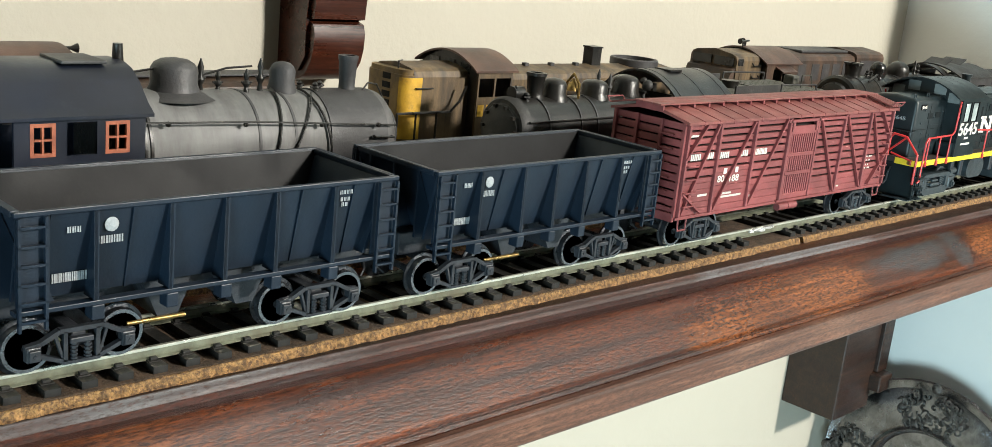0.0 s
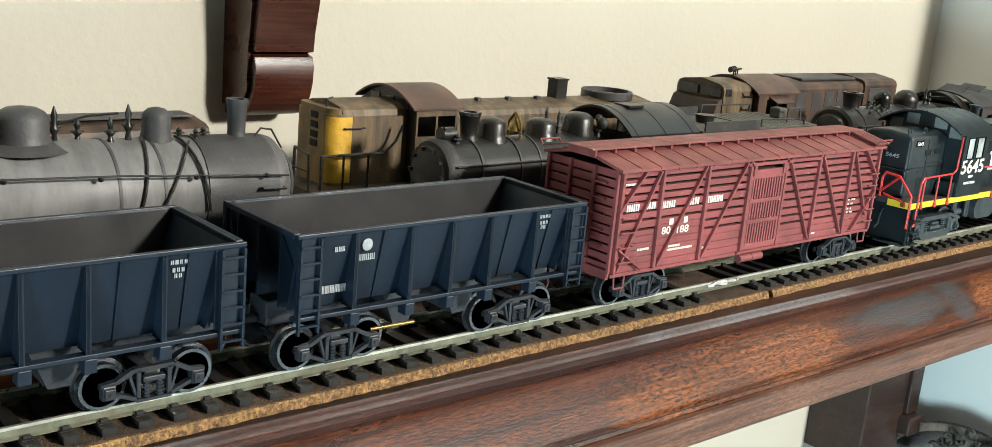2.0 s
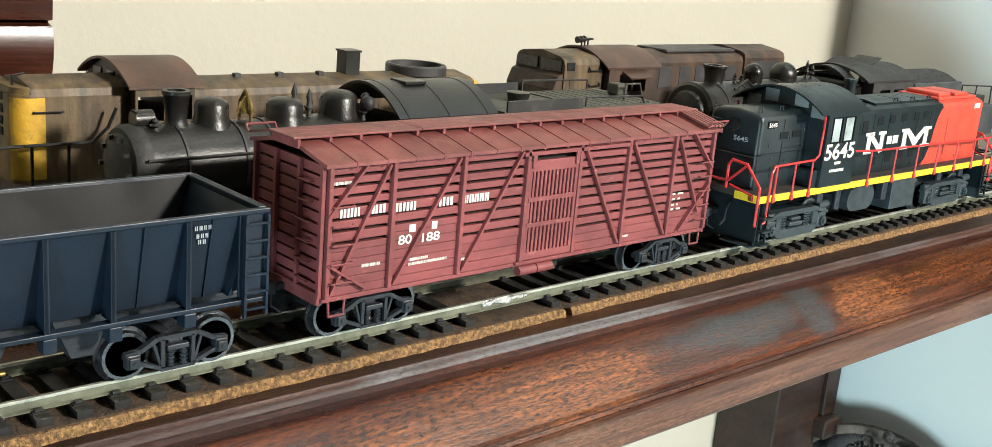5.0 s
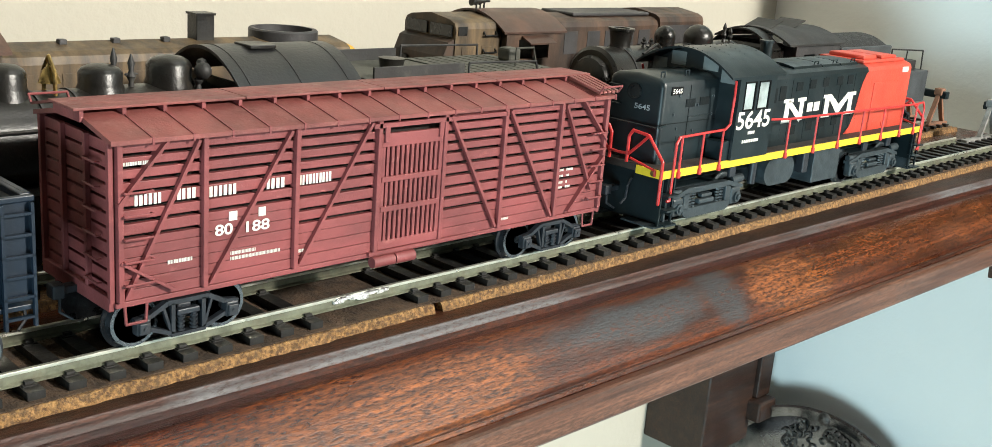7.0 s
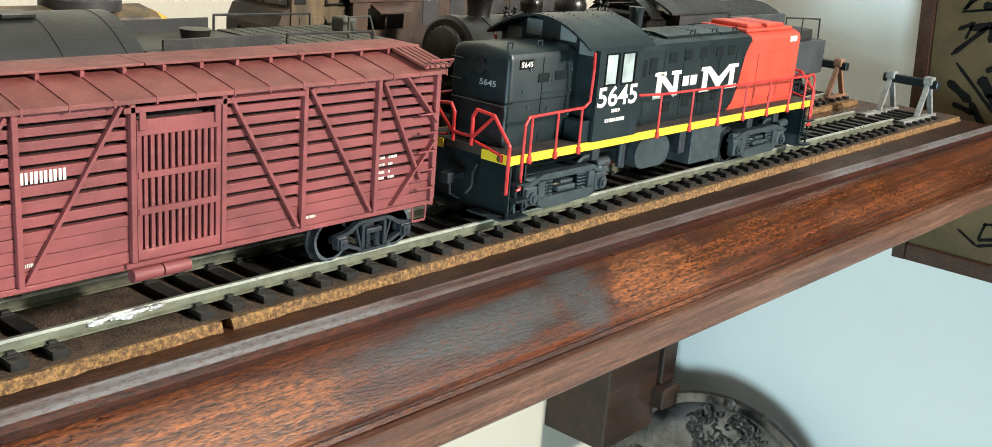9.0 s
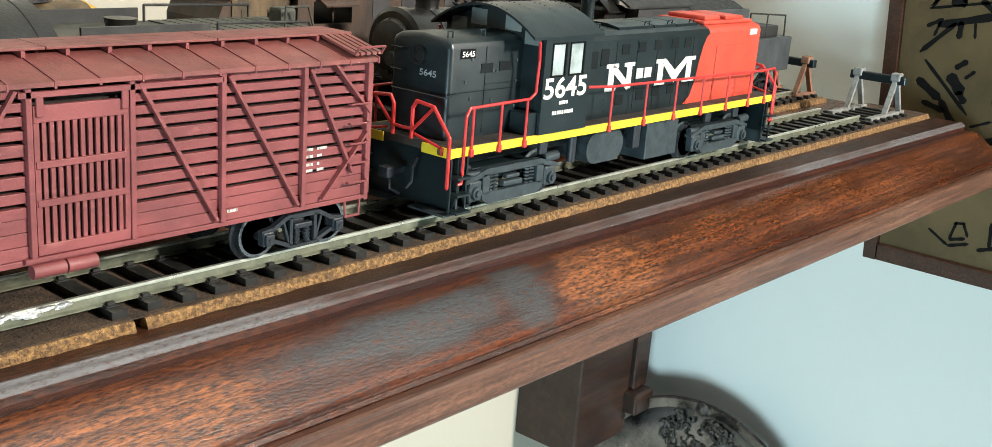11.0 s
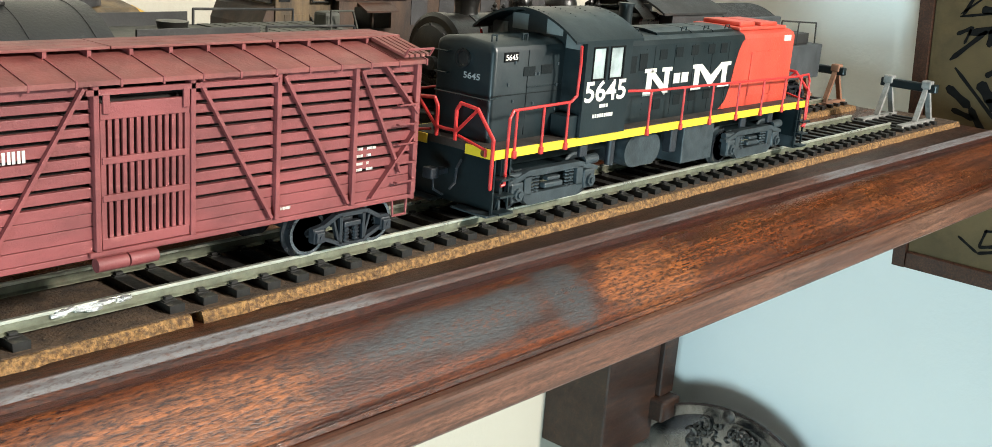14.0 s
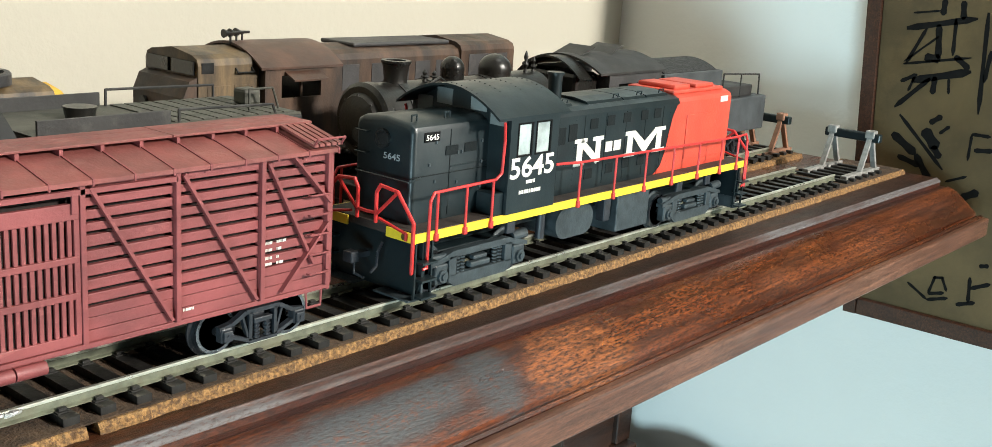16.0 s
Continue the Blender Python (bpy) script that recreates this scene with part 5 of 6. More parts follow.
    tender = Shape().box((-28.5, Y - 1.6, 1.1), (-21.8, Y + 1.6, 3.6), 0.06)
    part("tender_body", tender, "blueblack", c)
    for x in (-26.8, -23.5):
        truck(x, Y, c)
    return c


grey_steamer()


def lattice_tender(x0, x1, y, c, body, deckm, z=3.62, bunker=None):
    t = part("tender", Shape().box((x0, y - 1.45, 1.15), (x1, y + 1.45, z), 0.04), body, c, "dusty tender body")
    part("tender_deck", Shape().box((x0 + 0.02, y - 1.42, z), (x1 - 0.02, y + 1.42, z + 0.05)), deckm, t)
    for s in (-1, 1):
        a, b = sorted((y + s * 1.45, y + s * 1.38))
        if bunker:
            part("bunker_side", Shape().box((x0 + 0.1, a, z), (bunker, b, z + 0.36), 0.01), body, t)
        for k in range(int((x1 - x0) / 0.55)):
            part("rivet_strip", Shape().box((x0 + 0.2 + k * 0.55, min(a, b) - (0.02 if s < 0 else -0.05), 1.4), (x0 + 0.23 + k * 0.55, max(a, b) + (0.02 if s > 0 else -0.05), z - 0.05)), body, t)
    for x in (x0 + 1.4, x1 - 1.4):
        truck(x, y, c)
    part("tender_frame", Shape().box((x0 - 0.2, y - 0.9, 0.8), (x1 + 0.2, y + 0.9, 1.16)), "iron", t)
    return t


def left_steamer():
    Y = MY + 0.12
    c = thing("steam_locomotive", (3, Y, 0), "weathered black model steam locomotive with three domes and long tender", "model locomotive", "steam locomotives on the middle track")
    ax, r = 2.62, 0.96
    part("boiler", Shape().lathe([(-3.2, r), (-0.2, r), (1.0, r * 1.02), (3.4, r * 1.08), (3.4, 0.3)], (0, Y, ax), "x", 44), "iron", c, "dusty black boiler", smooth=True)
    part("smokebox_front", Shape().lathe([(-3.45, 0.1), (-3.45, 0.45), (-3.38, 0.74), (-3.3, 0.8), (-3.3, 0.92), (-3.18, 1.0), (-2.9, 1.0), (-2.9, 0.9)], (0, Y, ax), "x", 36), "dust", c, smooth=True)
    for x in (-2.1, -0.6, 0.2, 1.7):
        part("boiler_band", Shape().lathe([(0, r + 0.035), (0.06, r + 0.035), (0.06, r - 0.04), (0, r - 0.04)], (x, Y, ax), "x", 40), "smoke", c, smooth=True)
    part("chimney", chimney(-1.95, Y, 3.45, 4.36, 0.25, 1.32), "iron", c, smooth=True)
    part("front_dome", dome(-1.05, Y, 3.45, 4.18, 0.41, 1.2), "iron", c, smooth=True)
    part("middle_dome", dome(0.95, Y, 3.45, 4.1, 0.46, 1.2), "iron", c, smooth=True)
    part("rear_dome", dome(2.55, Y, 3.45, 4.24, 0.50, 1.1), "iron", c, smooth=True)
    bell = Shape().lathe([(0, 0.23), (0.08, 0.2), (0.25, 0.15), (0.34, 0.06), (0.4, 0.03)], (-0.15, Y, 3.75), "z", 16)
    bell.pipe([(-0.15, Y - 0.28, 3.5), (-0.15, Y - 0.26, 4.0), (-0.15, Y, 4.3), (-0.15, Y + 0.26, 4.0), (-0.15, Y + 0.28, 3.5)], 0.045, 7)
    part("bell", bell, "brass", c, "tarnished bell in its yoke", smooth=True)
    for x, dy, h in ((1.15, -0.2, 0.55), (1.35, 0.2, 0.9), (1.6, -0.1, 0.8), (3.0, -0.5, 0.55), (-2.6, -0.3, 0.3)):
        part("valve", valve(Shape(), x, Y + dy, 3.5, h), "dust", c, "pale dusty valve", smooth=True)
    part("turret", Shape().ball((3.05, Y - 0.6, 3.95), 0.2, 10), "dust", c, smooth=True)
    part("turret", Shape().ball((3.2, Y - 0.3, 4.05), 0.14, 8), "dust", c, smooth=True)
    yr = Y - r - 0.06
    part("handrail", Shape().pipe([(-3.1, yr, 2.98), (0.0, yr, 3.0), (3.3, yr, 3.02)], 0.035, 7), "iron", c, smooth=True)
    part("headlamp", Shape().rod((-3.0, Y, 3.72), (-2.55, Y, 3.72), 0.22, n=18).box((-2.95, Y - 0.2, 3.48), (-2.6, Y + 0.2, 3.6)).pipe([(-3.0, Y - 0.2, 3.9), (-3.15, Y - 0.3, 4.0)], 0.03, 6), "iron", c, smooth=True)
    for k in range(10):
        a = 2 * math.pi * k / 10
        part("door_clamp", Shape().box((-3.48, Y + math.cos(a) * 0.72 - 0.05, ax + math.sin(a) * 0.72 - 0.05), (-3.36, Y + math.cos(a) * 0.72 + 0.05, ax + math.sin(a) * 0.72 + 0.05)), "iron", c)
    # cab
    x0, x1, hw = 3.35, 6.75, 1.62
    part("cab", Shape().box((x0 + 0.3, Y - 1.45, 1.6), (x0 + 0.4, Y + 1.45, 3.7)).box((x0 + 0.3, Y - 1.5, 1.6), (x1 - 0.5, Y - 1.42, 2.9)).box((x0 + 0.3, Y + 1.42, 1.6), (x1 - 0.5, Y + 1.5, 2.9))
         .box((x1 - 0.7, Y - 1.5, 2.9), (x1 - 0.5, Y - 1.42, 3.65)).box((x1 - 0.7, Y + 1.42, 2.9), (x1 - 0.5, Y + 1.5, 3.65)), "iron", c)
    part("cab_roof", Shape().arch(Y - hw, Y + hw, 3.64, 0.72, x0, x1, 0.07, 18), "roofblack", c, "arched dark cab roof", smooth=True)
    for k in range(3):
        part("roof_rib", Shape().arch(Y - hw - 0.01, Y + hw + 0.01, 3.645, 0.722, x0 + 0.3 + k * 1.35, x0 + 0.33 + k * 1.35, 0.074, 18), "roofblack", c)
    part("roof_hatch", Shape().box((4.3, Y - 0.55, 4.38), (5.0, Y + 0.15, 4.47), 0.02), "iron", c)
    lattice_tender(7.15, 14.0, Y, c, "dust", "tendergreen", 3.62, 10.3)
    tp = Shape().rod((9.0, Y, 3.66), (9.0, Y, 3.95), 0.3, 0.36, n=18)
    part("water_hatch", tp, "iron", c, smooth=True)
    r1 = Shape().pipe([(10.6, Y - 1.3, 3.65), (10.6, Y - 1.3, 3.95), (13.2, Y - 1.3, 3.9), (13.3, Y - 1.3, 3.65)], 0.035, 6)
    part("tender_rail", r1, "dust", c)
    part("tender_rail", Shape().pipe([(10.4, Y + 1.3, 3.65), (10.4, Y + 1.3, 4.05), (13.4, Y + 1.3, 4.0), (13.4, Y + 1.3, 3.65)], 0.035, 6), "dust", c)
    part("tender_lamp", Shape().box((13.2, Y - 0.25, 3.7), (13.7, Y + 0.25, 4.1), 0.08).pipe([(12.9, Y - 0.8, 3.65), (12.9, Y - 0.8, 4.2), (13.6, Y - 0.8, 4.2), (13.8, Y - 0.8, 3.65)], 0.03, 6), "tendergreen", c)
    for k in range(9):
        part("deck_plank", Shape().box((10.5 + k * 0.38, Y - 1.3, 3.672), (10.82 + k * 0.38, Y + 1.3, 3.70)), "tendergreen", c)
    running_gear(-2.4, 5.8, Y, 4, 0.66, c)
    part("pilot_beam", Shape().box((-4.2, Y - 1.4, 0.8), (-3.8, Y + 1.4, 1.3), 0.04).box((-4.4, Y - 1.0, 0.2), (-3.9, Y + 1.0, 0.8), 0.05), "iron", c)
    for s in (-1, 1):
        part("cylinder", Shape().rod((-3.6, Y + s * 1.2, 1.0), (-2.4, Y + s * 1.2, 1.0), 0.48, n=20), "iron", c, smooth=True)
    return c


left_steamer()


def far_steamer():
    Y = MY + 0.2
    c = thing("steam_locomotive", (27, Y, 0), "dark sooty model steam locomotive with open roof hatches", "model locomotive", "steam locomotives on the middle track")
    ax, r = 2.95, 1.02
    part("boiler", Shape().lathe([(17.6, r), (22, r), (25.0, r * 1.08), (25.0, 0.2)], (0, Y, ax), "x", 44), "iron", c, smooth=True)
    part("smokebox_front", Shape().lathe([(17.15, 0.1), (17.15, 0.35), (17.25, 0.7), (17.4, 0.78), (17.4, 0.95), (17.5, 1.06), (17.8, 1.06), (17.8, 0.9)], (0, Y, ax), "x", 36), "iron", c, smooth=True)
    for k in range(8):
        a = 2 * math.pi * k / 8
        part("door_strap", Shape().beam((17.2, Y, ax), (17.28, Y + math.cos(a) * 0.75, ax + math.sin(a) * 0.75), 0.06, 0.06), "dust", c)
    part("headlamp", Shape().rod((17.0, Y - 0.3, ax - 0.3), (17.25, Y - 0.3, ax - 0.3), 0.2, n=16), "dust", c, smooth=True)
    for x in (18.5, 19.9, 22.3, 24.2):
        part("boiler_band", Shape().lathe([(0, r + 0.03), (0.06, r + 0.03), (0.06, r - 0.05), (0, r - 0.05)], (x, Y, ax), "x", 40), "dust", c, smooth=True)
    part("chimney", chimney(18.7, Y, 3.85, 4.58, 0.33, 1.32), "iron", c, smooth=True)
    part("front_dome", Shape().rod((21.1, Y, 3.9), (21.1, Y, 4.25), 0.36, n=20).ball((21.1, Y, 4.25), 0.37, 16), "iron", c, smooth=True)
    part("rear_dome", Shape().rod((23.1, Y, 3.9), (23.1, Y, 4.15), 0.52, n=20).ball((23.1, Y, 4.15), 0.53, 18, (1, 1, 0.9)), "iron", c, smooth=True)
    for x, h in ((24.4, 0.75), (24.8, 0.55), (19.7, 0.35), (20.1, 0.3)):
        part("valve", valve(Shape(), x, Y - 0.2, 3.95, h), "iron", c, smooth=True)
    part("boiler_pipe", Shape().pipe([(19.2, Y - 0.6, 3.8), (19.9, Y - 0.6, 4.1), (20.4, Y - 0.5, 3.85)], 0.05, 6), "iron", c, smooth=True)
    part("handrail", Shape().pipe([(17.9, Y - r - 0.05, 3.35), (25, Y - r - 0.1, 3.4)], 0.035, 6), "dust", c, smooth=True)
    x0, x1, hw = 25.3, 30.6, 1.66
    cab = Shape()
    for s in (-1, 1):
        a, b = sorted((Y + s * 1.55, Y + s * 1.46))
        cab.box((27.3, a, 1.7), (x1, b, 3.0)).box((27.3, a, 3.62), (x1, b, 3.97))
        for u, v in ((27.3, 27.9), (28.7, 29.0), (29.8, x1)):
            cab.box((u, a, 3.0), (v, b, 3.62))
    cab.box((27.3, Y - 1.46, 1.7), (27.4, Y + 1.46, 3.9))
    part("cab", cab, "smoke", c)
    part("cab_roof", Shape().arch(Y - hw, Y + hw, 3.96, 0.50, 26.6, 30.7, 0.07, 18), "dust", c, "grey arched cab roof", smooth=True)
    part("front_hood", Shape().arch(Y - 1.3, Y + 1.3, 3.80, 0.62, 25.9, 26.6, 0.06, 16), "iron", c, smooth=True)
    for x in (26.9, 28.6):
        part("roof_hatch", Shape().prism([(x, 4.40), (x + 0.9, 4.72), (x + 0.92, 4.77), (x - 0.02, 4.46)], "y", Y - 0.5, Y + 0.6), "dust", c, "open roof hatch")
    part("backhead", Shape().box((26.0, Y - 1.1, 2.0), (27.3, Y + 1.1, 4.0), 0.15), "iron", c)
    t = part("tender", Shape().box((31.2, Y - 1.5, 1.15), (39.4, Y + 1.5, 2.55), 0.05).box((31.2, Y - 1.35, 2.5), (35.6, Y + 1.35, 3.75), 0.05), "bluegrey", c, "dark grey tender")
    part("coal_load", Shape().arch(Y - 1.2, Y + 1.2, 3.72, 0.36, 31.4, 35.3, 0.05, 12), "coal", t, smooth=True)
    part("rear_tank", Shape().box((35.62, Y - 1.2, 2.55), (38.6, Y + 1.2, 3.0), 0.04), "dust", t)
    part("tender_rail", Shape().pipe([(36.0, Y - 1.2, 2.55), (36.0, Y - 1.2, 3.55), (39.1, Y - 1.2, 3.4), (39.2, Y - 1.2, 2.5)], 0.035, 6).pipe([(37.5, Y - 1.2, 2.55), (37.5, Y - 1.2, 3.48)], 0.03, 6), "dust", t)
    for x in (33.0, 37.6):
        truck(x, Y, c)
    part("coupler_box", Shape().box((39.4, Y - 0.3, 0.9), (40.4, Y + 0.3, 1.4), 0.08), "iron", c)
    running_gear(18.6, 27.0, Y, 4, 0.66, c)
    part("pilot_beam", Shape().box((16.8, Y - 1.4, 0.8), (17.2, Y + 1.4, 1.3), 0.04), "iron", c)
    return c


far_steamer()


# ---- rusty diesels along the wall ----
RY = 8.95


def hood_section(y, w, z, crown=0.1):
    return [(y - w, 1.5), (y - w, z - 0.3), (y - w + 0.08, z - 0.12), (y - w + 0.3, z - 0.02), (y, z + crown), (y + w - 0.3, z - 0.02), (y + w - 0.08, z - 0.12), (y + w, z - 0.3), (y + w, 1.5)]


def diesel_frame(c, x0, x1, y, material):
    part("walkway", Shape().box((x0, y - 1.5, 1.30), (x1, y + 1.5, 1.5), 0.02), material, c)
    part("frame_beam", Shape().box((x0 + 0.4, y - 0.7, 0.7), (x1 - 0.4, y + 0.7, 1.3)), "iron", c)
    for x in (x0 + 2.4, x1 - 2.4):
        truck(x, y, c, 2.3, "iron")
    part("fuel_tank", Shape().box(((x0 + x1) / 2 - 1.6, y - 1.2, 0.35), ((x0 + x1) / 2 + 1.6, y + 1.2, 1.25), 0.15), "iron", c)


def cab_block(c, x0, x1, y, eave, rise, material, roofm, hw=1.55):
    cab = part("cab", Shape().box((x0 + 0.2, y - hw + 0.1, 1.5), (x1 - 0.2, y + hw - 0.1, 1.62)), material, c)
    m = (x0 + x1) / 2
    for sg in (-1, 1):
        a, b = sorted((y + sg * hw, y + sg * (hw - 0.08)))
        s = Shape().box((x0 + 0.1, a, 1.5), (x1 - 0.1, b, eave - 0.85)).box((x0 + 0.1, a, eave - 0.2), (x1 - 0.1, b, eave))
        for u, v in ((x0 + 0.1, m - 0.75), (m - 0.04, m + 0.04), (m + 0.75, x1 - 0.1)):
            s.box((u, a, eave - 0.85), (v, b, eave - 0.2))
        part("cab_side", s, material, cab)
    arc = [(y - hw + 2 * hw * k / 14, eave + rise * (1 - ((2 * k / 14) - 1) ** 2)) for k in range(15)]
    for x in (x0 + 0.1, x1 - 0.18):
        part("cab_wall", Shape().prism([(y - hw + 0.09, 1.5), *[(y + (a - y) * (1 - 0.09 / hw), z) for a, z in arc], (y + hw - 0.09, 1.5)], "x", x + (0.004 if x < m else -0.004), x + (0.08 if x < m else 0.076)), "iron", cab)
    for yy in (-1.15, -0.35, 0.45):
        part("end_window", Shape().box((x0 + 0.07, y + yy + 0.05, eave - 0.12), (x0 + 0.12, y + yy + 0.55, eave + rise * 0.5), 0.01), "lens", cab)
    part("cab_roof", Shape().arch(y - hw - 0.08, y + hw + 0.08, eave, rise, x0 - 0.1, x1 + 0.1, 0.07, 18), roofm, cab, "arched rusty cab roof", smooth=True)
    return cab


def yellow_nose_diesel():
    Y = RY
    c = thing("diesel_locomotive", (3, Y, 0), "rusty tan model diesel locomotive with worn yellow nose", "model locomotive", "weathered diesels along the wall")
    diesel_frame(c, -5.2, 11.2, Y, "rustdiesel")
    part("short_hood", Shape().prism(hood_section(Y, 1.08, 3.96), "x", -3.95, -1.5), "rusttan", c, smooth=False)
    turn = [(-4.38 + 0.42 * (1 - math.cos(radians(q))), 1.08 - 0.42 + 0.42 * math.sin(radians(q))) for q in range(0, 91, 15)]
    plan = [(-3.951, Y - 1.08), *[(x, Y - w) for x, w in turn[::-1]], *[(x, Y + w) for x, w in turn], (-3.951, Y + 1.08)]
    part("nose", Shape().prism(plan, "z", 1.5, 3.72).prism([(-3.951 + (x + 3.951) * 0.93, Y + (y - Y) * 0.93) for x, y in plan], "z", 3.72, 3.88), "oldochre", c, "worn yellow nose", smooth=True)
    band = [(x - 0.014, Y - w - 0.014) for x, w in turn[1:]] + [(-3.62, Y - 1.096)]
    part("nose_corner", Shape().prism(band + [(-3.62, Y - 1.085)] + [(x, Y - w) for x, w in turn[:0:-1]], "z", 1.6, 3.64), "ochre", c, "yellow painted corner", smooth=True)
    for z in (3.5, 3.2, 2.9, 2.62):
        part("nose_mark", Shape().box((-4.40, Y - 0.35, z), (-4.38, Y + 0.05, z + 0.2)), "ink", c, "dark worn mark")
    m = Shape().pipe([(-4.2, Y - 0.5, 3.85), (-4.2, Y - 0.5, 4.12), (-3.8, Y - 0.2, 4.12)], 0.03, 6).pipe([(-3.9, Y - 1.1, 3.3), (-3.9, Y - 1.18, 3.3), (-3.2, Y - 1.18, 3.3), (-3.2, Y - 1.1, 3.3)], 0.025, 6)
    part("grab_iron", m, "iron", c)
    cab_block(c, -1.62, 0.22, Y, 3.86, 0.56, "rusttan", "rustroof")
    long = part("long_hood", Shape().prism(hood_section(Y, 1.1, 3.82), "x", 0.1, 10.4), "rusttan", c)
    part("hood_end", Shape().prism([(a, z - 0.12) for a, z in hood_section(Y, 1.0, 3.8)], "x", 10.4, 10.75), "ochre", c)
    part("exhaust", Shape().box((5.80, Y - 0.25, 3.8), (6.34, Y + 0.25, 4.60), 0.02).box((5.77, Y - 0.28, 4.55), (6.37, Y + 0.28, 4.61)), "iron", c, "square sooty exhaust stack")
    part("fan_ring", Shape().lathe([(0, 1.0), (0.26, 1.0), (0.30, 0.96), (0.30, 0.84), (0.12, 0.84), (0.12, 0.1)], (8.75, Y, 3.84), "z", 36), "smoke", c, "round radiator fan ring", smooth=True)
    for k in range(8):
        part("hood_door", Shape().box((0.5 + k * 1.2, Y - 1.12, 1.7), (1.6 + k * 1.2, Y - 1.1, 3.3), 0.006), "rusttan", long)
    for k in range(3):
        part("roof_lug", Shape().box((2.0 + k * 1.4, Y - 0.3, 3.86), (2.2 + k * 1.4, Y - 0.1, 4.0), 0.02), "smoke", long)
    r = Shape().pipe([(-4.9, Y - 1.45, 1.5), (-4.9, Y - 1.45, 2.55), (-2.6, Y - 1.45, 2.55), (-2.2, Y - 1.45, 2.9), (-2.0, Y - 1.5, 3.4)], 0.045, 7)
    for x in (-4.1, -3.2):
        r.rod((x, Y - 1.45, 1.5), (x, Y - 1.45, 2.55), 0.04, n=6)
    part("handrail", r, "iron", c, smooth=True)
    e = Shape().pipe([(-5.2, Y - 1.3, 1.5), (-5.25, Y - 1.3, 2.6), (-5.25, Y - 0.5, 2.7), (-5.2, Y - 0.4, 1.5)], 0.045, 7).pipe([(-5.25, Y - 1.3, 2.1), (-5.25, Y - 0.45, 2.1)], 0.04, 6)
    part("end_railing", e, "iron", c, smooth=True)
    m = bars(Shape(), -1.45, Y - 1.57, 2.35, 2, 0.3, 0.4, 0.1, 0.1, random.Random(1))
    part("worn_figures", m, "ochre", c, "worn ochre figures")
    return c


yellow_nose_diesel()


def brown_diesel():
    Y = RY
    c = thing("diesel_locomotive", (22, Y, 0), "rust-brown weathered model diesel locomotive with roof horns", "model locomotive", "weathered diesels along the wall")
    diesel_frame(c, 13.5, 29.2, Y, "rustdiesel")
    part("short_hood", Shape().prism(hood_section(Y, 1.25, 4.46, 0.12), "x", 14.45, 16.6), "rusttan", c)
    part("nose", Shape().prism([(14.0, 1.5), (14.45, 1.5), (14.45, 3.85), (14.2, 3.75), (14.0, 3.3)], "y", Y - 1.2, Y + 1.2), "rustdiesel", c)
    part("number_glazing", Shape().box((14.38, Y - 1.1, 3.90), (14.46, Y - 0.08, 4.28), 0.01).box((14.38, Y + 0.08, 3.90), (14.46, Y + 1.1, 4.28), 0.01).box((14.55, Y - 1.27, 3.95), (14.95, Y - 1.24, 4.25), 0.01), "lens", c, "dark glazed number windows")
    for a, z in ((14.75, 2.0), (15.65, 2.0)):
        part("hood_door", Shape().box((a, Y - 1.27, z), (a + 0.75, Y - 1.25, z + 1.6), 0.006), "rusttan", c)
    lamp = Shape()
    for yy in (-0.62, 0.62):
        lamp.rod((14.0, Y + yy, 3.0), (13.9, Y + yy, 3.0), 0.16, n=14)
    part("marker_lamp", lamp, "iron", c, smooth=True)
    g = Shape()
    for x, z in ((15.7, 3.95), (15.7, 3.4), (15.7, 2.9)):
        g.pipe([(x, Y - 1.25, z + 0.12), (x, Y - 1.36, z), (x + 0.55, Y - 1.36, z), (x + 0.55, Y - 1.25, z + 0.12)], 0.03, 6)
    part("grab_iron", g, "iron", c)
    cab = cab_block(c, 16.4, 19.3, Y, 4.02, 0.60, "rustdiesel", "rustroof")
    part("sun_shade", Shape().prism([(Y - 1.56, 3.95), (Y - 2.0, 3.75), (Y - 2.0, 3.70), (Y - 1.56, 3.88)], "x", 17.2, 18.5), "rustroof", cab)
    long = part("long_hood", Shape().prism(hood_section(Y, 1.22, 4.45, 0.1), "x", 19.2, 26.5), "rustdiesel", c)
    part("rear_section", Shape().prism(hood_section(Y, 1.3, 4.58, 0.12), "x", 25.2, 28.1), "rustdiesel", c)
    part("roof_box", Shape().box((20.6, Y - 0.8, 4.47), (25.1, Y + 0.8, 4.60), 0.05), "smoke", c)
    for k, x in enumerate((19.75, 21.0, 22.0, 23.0, 24.0)):
        part("grille", Shape().box((x, Y - 1.24, 3.2), (x + 0.7, Y - 1.22, 4.0), 0.006), "smoke", long)
    part("rear_grille", Shape().box((25.6, Y - 1.325, 2.6), (27.7, Y - 1.30, 4.15), 0.01), "smoke", c)
    h = Shape()
    for k in range(3):
        x = 16.35 + k * 0.30
        h.lathe([(0, 0.13), (0.05, 0.12), (0.18, 0.05), (0.5, 0.04)], (x - 0.3, Y - 0.2 + k * 0.12, 4.92), "x", 12)
        h.rod((x - 0.05, Y - 0.2 + k * 0.12, 4.6), (x - 0.05, Y - 0.2 + k * 0.12, 4.92), 0.035, n=6)
    part("horn", h, "iron", c, "triple air horn", smooth=True)
    r = Shape().pipe([(13.7, Y - 1.45, 1.5), (13.7, Y - 1.45, 2.85), (16.3, Y - 1.45, 2.95)], 0.045, 6)
    part("handrail", r, "rusttan", c, smooth=True)
    return c


brown_diesel()


